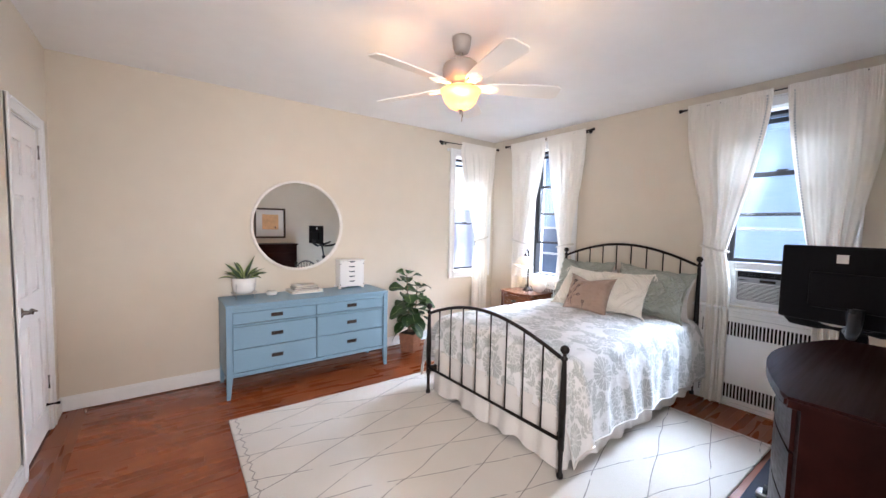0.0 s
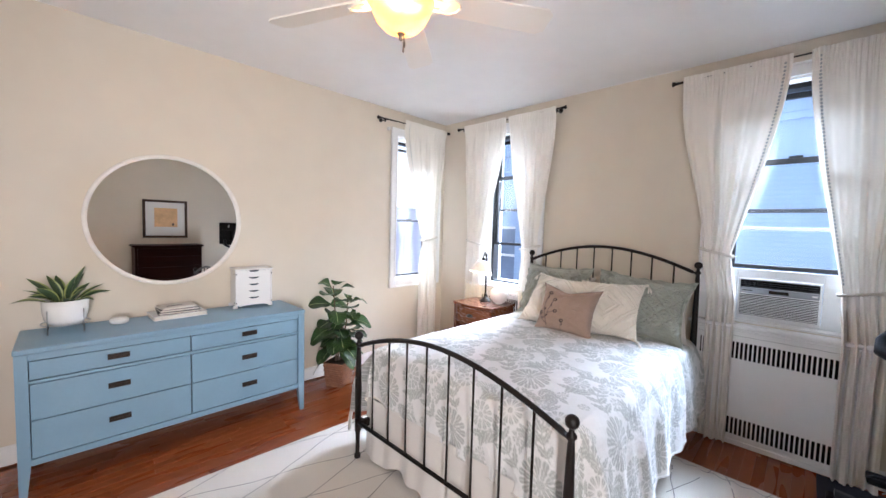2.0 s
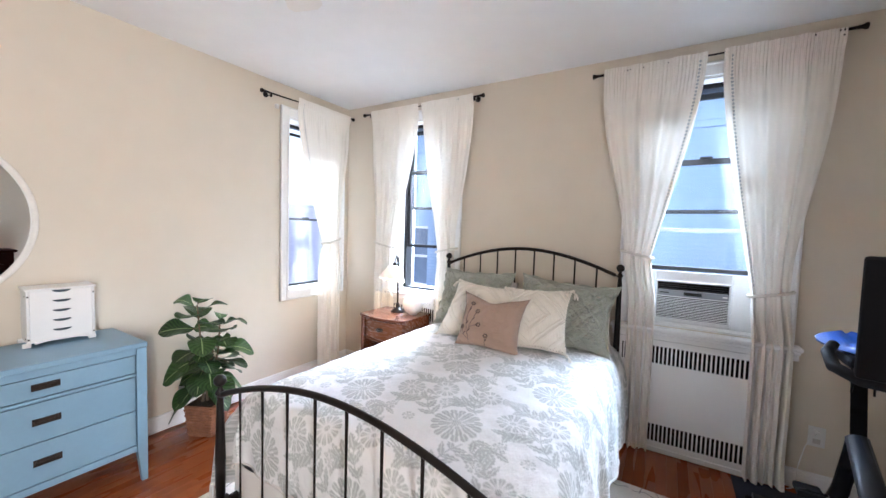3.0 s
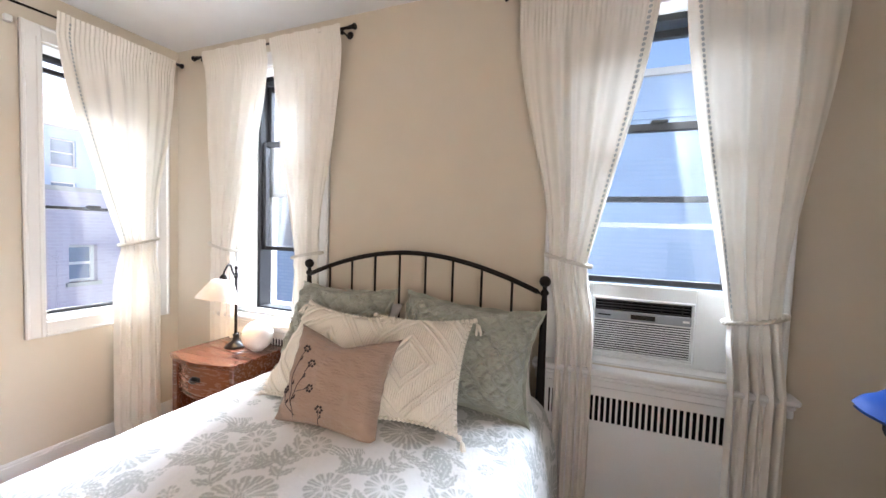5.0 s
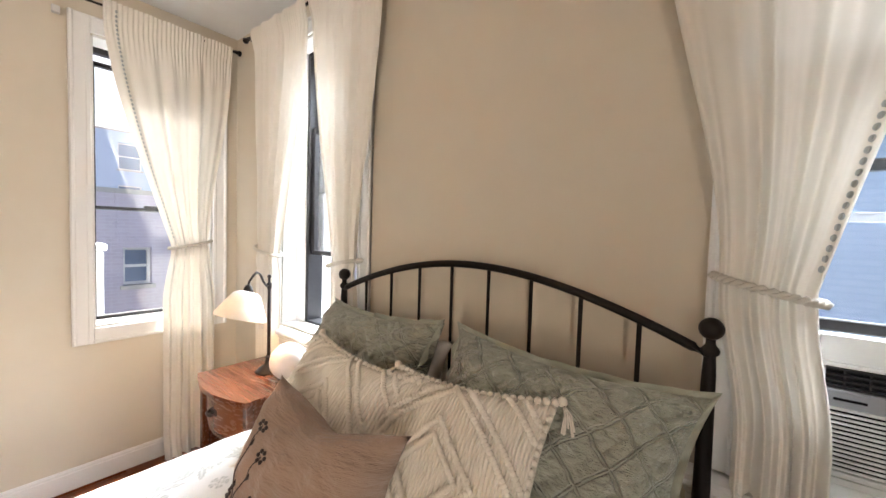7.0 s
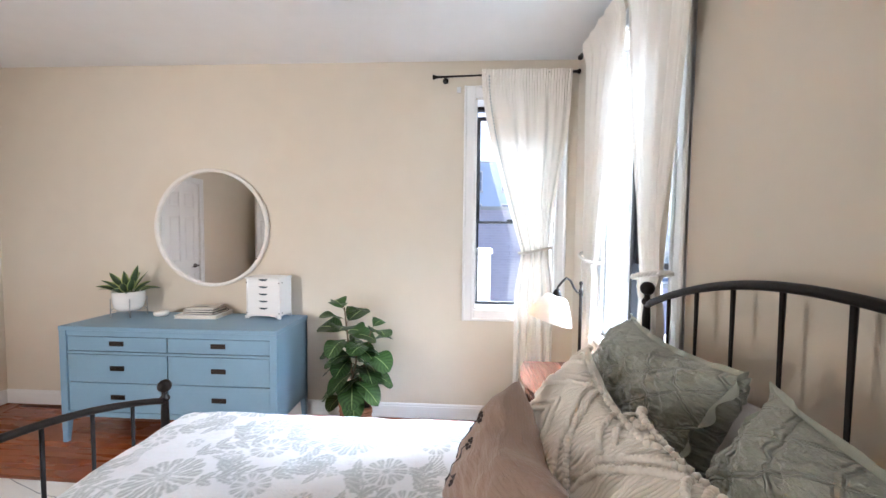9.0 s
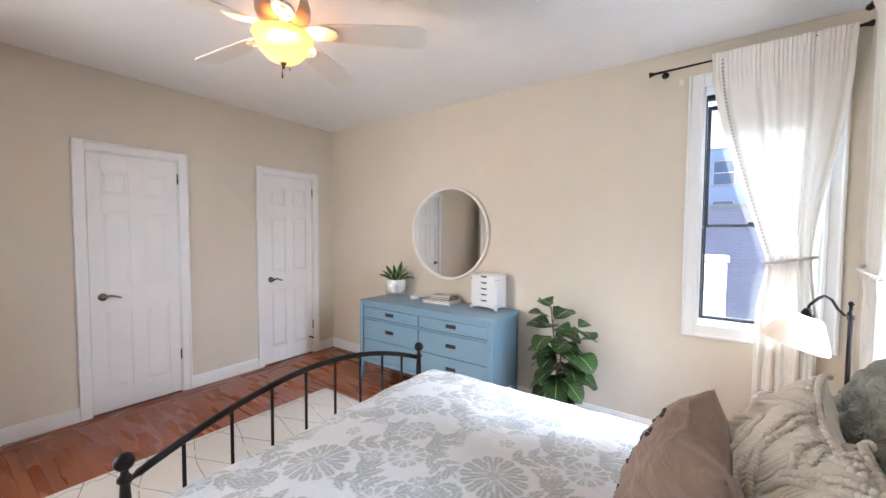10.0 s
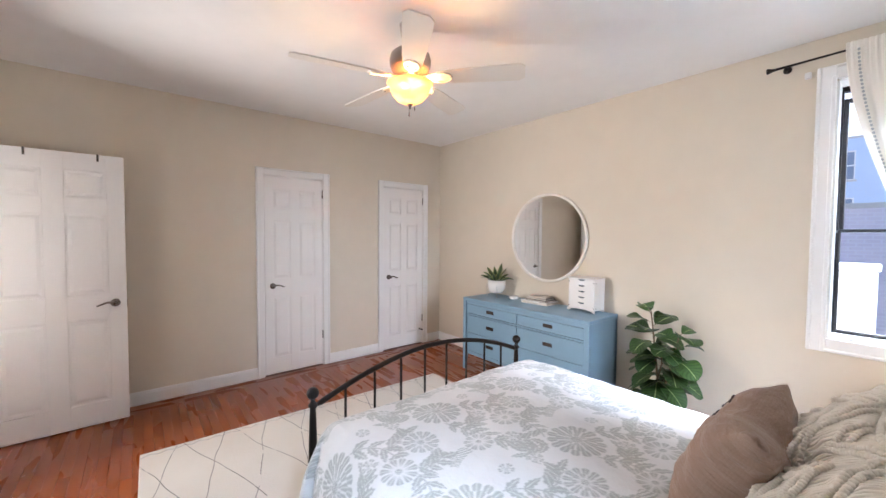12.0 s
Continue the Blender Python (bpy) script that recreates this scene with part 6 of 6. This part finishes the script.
# ---- chest of drawers, picture, exercise bike on the south side ----
def chest():
    c = thing("chest_of_drawers", Matrix(), "dark mahogany bow-front chest of drawers", "chest")
    x0, x1, yb, yf = 1.935, 2.765, YS + 0.025, 1.305

    def plan(e, bow):
        pts = [(x1 + e, yb), (x0 - e, yb)][::-1]
        for k in range(19):
            t = k / 18
            pts.append((lerp(x1 + e, x0 - e, t), yf + e + bow * math.sin(math.pi * t)))
        return pts

    t = prism(bmesh.new(), plan(0.028, 0.115), 1.025, 1.053)
    bmesh.ops.bevel(t, geom=list(t.edges), offset=0.007, segments=2, affect="EDGES")
    part("top", t, M_MAHOG, c)
    part("body", prism(bmesh.new(), plan(0.0, 0.105), 0.09, 1.0245), M_MAHOG, c)
    part("plinth", prism(bmesh.new(), plan(0.012, 0.107), 0.0, 0.09), M_MAHOG, c)
    zs = [0.115, 0.345, 0.56, 0.735, 0.890, 1.01]
    for a, b in zip(zs, zs[1:]):
        pts = []
        for k in range(17):
            t = lerp(0.035, 0.965, k / 16)
            pts.append((lerp(x0, x1, t), yf + 0.105 * math.sin(math.pi * t) + 0.010))
        for k in range(17):
            t = lerp(0.965, 0.035, k / 16)
            pts.append((lerp(x0, x1, t), yf + 0.105 * math.sin(math.pi * t) - 0.004))
        dr = part("drawer", prism(bmesh.new(), pts, a + 0.004, b - 0.004), M_MAHOG, c)


chest()


def picture():
    p = thing("framed_picture", Matrix(), "small abstract print with wide white mat in a dark frame", "picture")
    x0, x1, z0, z1, y = 2.075, 2.652, 1.148, 1.742, YS
    w = 0.035
    fr = bmesh.new()
    box(fr, x0, y + 0.002, z0, x1, y + 0.028, z0 + w, bevel=0.003)
    box(fr, x0, y + 0.002, z1 - w, x1, y + 0.028, z1, bevel=0.003)
    box(fr, x0, y + 0.002, z0 + w, x0 + w, y + 0.028, z1 - w, bevel=0.003)
    box(fr, x1 - w, y + 0.002, z0 + w, x1, y + 0.028, z1 - w, bevel=0.003)
    part("frame", fr, M_FRAMED, p, "dark brown wooden frame")
    part("mount", B(x0 + w, y + 0.004, z0 + w, x1 - w, y + 0.012, z1 - w), M_PAPER, p, "white mat board")
    part("print", B(2.220, y + 0.012, 1.320, 2.520, y + 0.0135, 1.617), M_PRINT, p, "soft orange abstract print")
    part("print_mark", B(2.450, y + 0.0135, 1.342, 2.470, y + 0.0145, 1.380), M_BK2, p, "small dark mark")


M_FRAMED = wood("dark_frame_wood", (0.03, 0.016, 0.010), (0.075, 0.042, 0.026), 0.4)
M_PAPER = plain("white_mat_board", (0.78, 0.76, 0.73), 0.85, var=0.02)
M_PRINT = plain("orange_print", (0.74, 0.46, 0.24), 0.8, var=0.25, vs=7.0)
picture()


def bike():
    """Exercise bike along x: handlebar and screen to the west, seat to the east."""
    b = thing("exercise_bike", pose(0, 1.355, 0.008), "black exercise bike with blue seat cover and large screen", "exercise bike")
    Y = 0.0
    for x, w in ((3.28, 0.26), (4.16, 0.27)):
        f = bmesh.new()
        tube(f, [(x, -w, 0.035), (x, w, 0.035)], 0.030, 12)
        part("stabilizer", f, M_BIKE, b)
        for s in (-1, 1):
            part("foot", B(x - 0.035, s * w - 0.03, 0.0, x + 0.035, s * w + 0.03, 0.03, bevel=0.008), M_DARKP if x > 3.5 else M_PLASTIC, b, "black rubber foot" if x > 3.5 else "pale grey plastic end foot")
    part("main_beam", tube(bmesh.new(), [(3.28, 0, 0.06), (3.42, 0, 0.13), (3.75, 0, 0.15), (4.16, 0, 0.06)], [0.035, 0.04, 0.04, 0.032], 12), M_BIKE, b)
    part("front_frame", tube(bmesh.new(), [(3.42, 0, 0.14), (3.36, 0, 0.45), (3.28, 0, 0.80)], [0.045, 0.042, 0.035], 12), M_BIKE, b)
    part("rear_frame", tube(bmesh.new(), [(3.45, 0, 0.30), (3.62, 0, 0.40), (3.86, 0, 0.60)], [0.050, 0.046, 0.038], 12), M_BIKE, b)
    part("rear_stay", tube(bmesh.new(), [(3.86, 0, 0.58), (3.98, 0, 0.30), (4.14, 0, 0.07)], [0.036, 0.032, 0.030], 12), M_BIKE, b)
    turn = Matrix.Rotation(radians(90), 4, "X")
    fw = lathe(bmesh.new(), [(0.02, -0.014), (0.20, -0.014), (0.222, -0.008), (0.226, 0.0), (0.222, 0.008), (0.20, 0.014), (0.02, 0.014)], 40, (3.24, 0, 0.30), turn)
    part("flywheel", fw, M_GREYP, b, "dark grey flywheel")
    gd = bmesh.new()
    tube(gd, [(3.24 + 0.245 * math.cos(radians(a)), 0.0, 0.30 + 0.245 * math.sin(radians(a))) for a in range(-20, 215, 12)], 0.026, 8)
    part("flywheel_guard", gd, M_BIKE, b)
    bg = bmesh.new()
    prism(bg, [(3.40, 0.23), (3.44, 0.20), (3.62, 0.24), (3.68, 0.30), (3.66, 0.38), (3.60, 0.42), (3.42, 0.38), (3.38, 0.30)], -0.065, -0.030)
    bmesh.ops.transform(bg, matrix=turn, verts=bg.verts)
    part("belt_guard", bg, M_BIKE, b)
    for s in (-1, 1):
        cr = bmesh.new()
        tube(cr, [(3.62, s * 0.085, 0.31), (3.62 + s * 0.165, s * 0.10, 0.31 + s * 0.04)], 0.012, 8)
        c = part("crank", cr, M_STEEL, b, "steel crank arm")
        px, pz = 3.62 + s * 0.165, 0.31 + s * 0.04
        part("pedal", B(px - 0.045, s * 0.155 - 0.045, pz - 0.014, px + 0.045, s * 0.155 + 0.045, pz + 0.014, bevel=0.006), M_DARKP, c, "black pedal")
        part("toe_cage", tube(bmesh.new(), [(px - 0.02, s * 0.155 - 0.045, pz + 0.01), (px - 0.09, s * 0.155 - 0.03, pz + 0.05), (px - 0.09, s * 0.155 + 0.03, pz + 0.05), (px - 0.02, s * 0.155 + 0.045, pz + 0.01)], 0.006, 6), M_DARKP, c)
    part("seat_post", tube(bmesh.new(), [(3.84, 0, 0.55), (3.90, 0, 0.90)], 0.026, 14), M_DARKP, b)
    part("seat_slider", B(3.79, -0.024, 0.885, 4.02, 0.024, 0.915, bevel=0.006), M_DARKP, b)

    def seat_at(u, v):
        t = 2 * v - 1
        L = 0.28
        x = 3.905 - L / 2 + 0.02 + L * u
        half = lerp(0.030, 0.118, smooth01((u - 0.18) / 0.62)) * (1 - 0.55 * smooth01((u - 0.86) / 0.14))
        h = 0.965 + 0.030 * smooth01((u - 0.4) / 0.6) + 0.034 * (1 - t * t) ** 0.6 - 0.016 * math.exp(-(t / 0.22) ** 2) * smooth01((u - 0.3) / 0.4)
        return Vector((x, t * half, h))

    se = bmesh.new()
    grid(se, 20, 18, seat_at)
    grid(se, 20, 18, lambda u, v: Vector((seat_at(u, v).x, seat_at(u, v).y * 0.96, 0.962 - 0.004 + 0.022 * smooth01((u - 0.4) / 0.6) - 0.012 * (1 - (2 * v - 1) ** 2))))
    bmesh.ops.remove_doubles(se, verts=se.verts, dist=0.002)
    part("seat_cover", se, M_BLUESEAT, b, "bright blue padded seat cover", True)
    part("seat_base", B(3.82, -0.055, 0.905, 4.03, 0.055, 0.956, bevel=0.02, seg=2), M_DARKP, b)
    for k in (-1, 1):
        part("strap", tube(bmesh.new(), [(3.85, k * 0.02, 0.92), (3.84, k * 0.03, 0.86), (3.85, k * 0.035, 0.80)], 0.004, 6), M_DARKP, b, "hanging drawstring")
    part("handlebar_post", tube(bmesh.new(), [(3.29, 0, 0.76), (3.25, 0, 1.00)], 0.026, 14), M_BIKE, b)
    for s in (-1, 1):
        pts = [(3.25, 0.0, 1.00), (3.25, s * 0.10, 1.005), (3.27, s * 0.20, 1.01), (3.36, s * 0.235, 1.02), (3.46, s * 0.225, 1.045), (3.50, s * 0.20, 1.07)]
        part("handlebar", tube(bmesh.new(), pts, [0.018, 0.018, 0.019, 0.020, 0.019, 0.016], 12), M_DARKP, b)
    part("resistance_knob", lathe(bmesh.new(), [(0.018, 0.66), (0.022, 0.675), (0.022, 0.70), (0.012, 0.71)], 16, (3.42, 0, 0)), M_RED, b, "red resistance knob")
    part("bottle_cage", tube(bmesh.new(), [(3.20, 0.0, 0.62), (3.16, 0.06, 0.70), (3.16, -0.06, 0.70)], 0.006, 6, close=True), M_DARKP, b)
    # upright screen, its back to the west
    sm = pose(3.140, -0.033, 1.221) @ pose(0, 0, 0, 0, 0, -100.4)
    s = bmesh.new()
    box(s, -0.278, -0.012, -0.183, 0.278, 0.012, 0.183, bevel=0.010, seg=2)
    box(s, -0.16, -0.040, -0.11, 0.16, -0.010, 0.06, bevel=0.012, seg=2)
    bmesh.ops.transform(s, matrix=sm, verts=s.verts)
    scr = part("screen", s, M_DARKP, b, "large black touch screen")
    g = B(-0.262, 0.012, -0.167, 0.262, 0.0135, 0.167)
    bmesh.ops.transform(g, matrix=sm, verts=g.verts)
    part("display", g, M_SCREEN, scr, "dark glossy display")
    st = B(-0.075, -0.0138, 0.105, -0.035, -0.0122, 0.145)
    bmesh.ops.transform(st, matrix=sm, verts=st.verts)
    part("sticker", st, M_WHITE, scr, "small white sticker")
    arm = bmesh.new()
    tube(arm, [(3.25, 0, 1.00), (3.17, -0.02, 0.995), (3.095, -0.033, 1.04), (3.100, -0.033, 1.13)], [0.022, 0.022, 0.024, 0.03], 12)
    part("screen_arm", arm, M_BIKE, b)


bike()

# ---- wall outlet by the bike ----
o = thing("wall_outlet", pose(WX, 1.305, 0.33), "white wall outlet with a plugged-in cord", "outlet")
part("plate", B(-0.006, -0.037, -0.058, -0.0005, 0.037, 0.058, bevel=0.002), M_PLASTIC, o)
part("plug", B(-0.030, -0.014, 0.012, -0.006, 0.014, 0.040, bevel=0.004), M_PLASTIC, o)
part("socket", B(-0.0075, -0.016, -0.040, -0.0058, 0.016, -0.012), M_STONE, o)
part("cord", tube(bmesh.new(), [(-0.028, 0.005, 0.025), (-0.05, 0.03, 0.015), (-0.06, 0.06, -0.05), (-0.05, 0.08, -0.18), (-0.04, 0.09, -0.315), (-0.05, 0.12, -0.326)], 0.003, 6), M_PLASTIC, o, "thin white cord")


# ---- outside: ground, brick house to the north, pale house to the east ----
G = -9.0
structure(put("ground", B(-600, -600, G - 0.5, 600, 600, G), M_GROUND), "grey paved yard far below", "ground")


def house(name, label, place, s0, s1, top, depth, mat, win, rows, cols, sill=True):
    """A block whose facade lies along s at place(s, d, z); win: (w, h); rows: sill heights; cols: centres."""
    h = thing(name, Matrix(), label, "building")

    def pbox(bm, a, b, c, e, f, g, bevel=0.0):
        lo, hi = Vector(place(a, c, f)), Vector(place(b, e, g))
        return box(bm, min(lo.x, hi.x), min(lo.y, hi.y), f, max(lo.x, hi.x), max(lo.y, hi.y), g, bevel)

    w, hh = win
    holes = [(c - w / 2, c + w / 2, z, z + hh) for c in cols for z in rows]
    bm = wall_cells(bmesh.new(), s0, s1, G, top, holes, lambda q, a, b, z, y: pbox(q, a, b, 0, 0.35, z, y))
    part("wall", bm, mat, h)
    part("core", pbox(bmesh.new(), s0 + 0.01, s1 - 0.01, 0.36, depth, G, top - 0.3), mat, h)
    part("roof", pbox(bmesh.new(), s0 - 0.05, s1 + 0.05, -0.06, 0.42, top, top + 0.10), M_STONE, h, "pale stone coping")
    for a, b, z0, z1 in holes:
        win_ob = part("window", pbox(bmesh.new(), a, b, 0.20, 0.22, z0, z1), M_FARGLASS, h, "dark window panes")
        fr = bmesh.new()
        for q in ((a, a + 0.06, z0, z1), (b - 0.06, b, z0, z1), (a + 0.06, b - 0.06, z1 - 0.06, z1), (a + 0.06, b - 0.06, z0, z0 + 0.06), (a + 0.06, b - 0.06, (z0 + z1) / 2 - 0.03, (z0 + z1) / 2 + 0.03)):
            pbox(fr, q[0], q[1], 0.14, 0.20, q[2], q[3])
        part("frame", fr, M_TRIM, win_ob)
        if sill:
            part("sill", pbox(bmesh.new(), a - 0.06, b + 0.06, -0.06, 0.14, z0 - 0.09, z0), M_STONE, win_ob)
    return h, pbox


house("brick_house", "purple-grey brick apartment house across the yard", lambda s, d, z: (s, 13.0 + d, z), -22.0, 22.0, 2.05, 9.0, M_BRICK, (0.52, 0.85), [-6.0, -3.0, 0.0], [-17.5, -14.0, -10.5, -7.0, -3.5, 0.0, 2.3, 5.83, 7.58, 9.4, 11.6, 15.0, 18.5])
duct = thing("vent_duct", pose(3.83, 5.86, G), "white boxed-in duct standing outside the window", "duct")
part("shaft", B(-0.115, -0.10, 0.001, 0.115, 0.10, 10.22, bevel=0.02, seg=2), M_PLASTIC, duct)
part("cap", B(-0.13, -0.115, 10.22, 0.13, 0.115, 10.27, bevel=0.012, seg=2), M_PLASTIC, duct, "white sheet metal cap")
he, pe = house("pale_house", "pale painted brick house close to the windows", lambda s, d, z: (9.2 + d, s, z), -14.0, 9.0, 3.9, 8.0, M_PALE, (1.0, 1.5), [-6.0, -3.0, 0.0], [-11.0, -7.5, -4.4, 4.4, 7.6])
part("ledge", pe(bmesh.new(), -14.0, 9.0, -0.06, -0.001, 3.25, 3.37, 0.01), M_PALE, he, "painted brick ledge")
house("far_house", "tall pale blue-grey building beyond the brick house", lambda s, d, z: (s, 30.0 + d, z), -2.0, 16.0, 6.5, 10.0, M_PALE2, (1.1, 1.5), [-4.0, -1.0, 2.0, 4.4], [-0.5, 2.0, 4.5, 7.0, 9.5, 12.0, 14.5])


# ---- floor boards ----
def floorboards():
    fl = thing("floor", Matrix(), "polished red oak strip floor with a border board", "floor", kind="structure")
    part("subfloor", B(-0.2, -1.5, -0.10, WX + T, YN + T, -0.005), M_JOINT, fl)
    rng = random.Random(77)
    w = 0.0572
    shared = {}
    stuff = bmesh.new()

    def piece(L):
        key = round(L, 2)
        if key not in shared:
            b = bmesh.new()
            g = 0.0004
            box(b, g, g, -0.005, key - g, w - g, 0.0, bevel=0.0007)
            me = bpy.data.meshes.new("floorboard")
            bmesh.ops.recalc_face_normals(b, faces=b.faces)
            b.to_mesh(b and me)
            b.free()
            me.materials.append(M_PLANK)
            shared[key] = me
        return shared[key]

    count = 0
    y = YS - 0.02
    while y < YN:
        x = 0.163 - rng.uniform(0.0, 0.0)
        first = True
        while x < WX - 0.02:
            L = round(rng.choice((0.35, 0.45, 0.60, 0.75, 0.90, 1.05)) * (rng.uniform(0.5, 1.0) if first else 1.0), 2)
            L = round(min(L, WX - x), 2)
            first = False
            yy = min(y, YN - w)
            seen = x < 1.0 or yy > 4.0 or (x + L > 3.9)
            if seen and count < 300:
                ob = new("floorboard", piece(L))
                ob.parent = fl
                ob.location = (x, yy, 0)
                count += 1
            else:
                box(stuff, x + 0.0006, yy + 0.0006, -0.005, x + L - 0.0006, yy + w - 0.0006, -0.0001)
            x += L
        y += w
    tagged(put("floorboards", stuff, M_PLANKS, fl), kind="stuff")
    for k in range(7):
        a = YS + k * (YN - YS) / 7
        part("border_board", B(0.101, a + 0.001, -0.005, 0.1625, a + (YN - YS) / 7 - 0.001, -0.0002, bevel=0.0006), M_PLANKY, fl)
        part("border_board", B(0.0, a + 0.0015, -0.005, 0.1, a + (YN - YS) / 7 - 0.0015, 0.0, bevel=0.0006), M_PLANKY, fl)
    part("hall_boards", B(-0.4, -1.35, -0.005, 1.8, YS - 0.021, -0.0004), M_PLANK, fl)


floorboards()
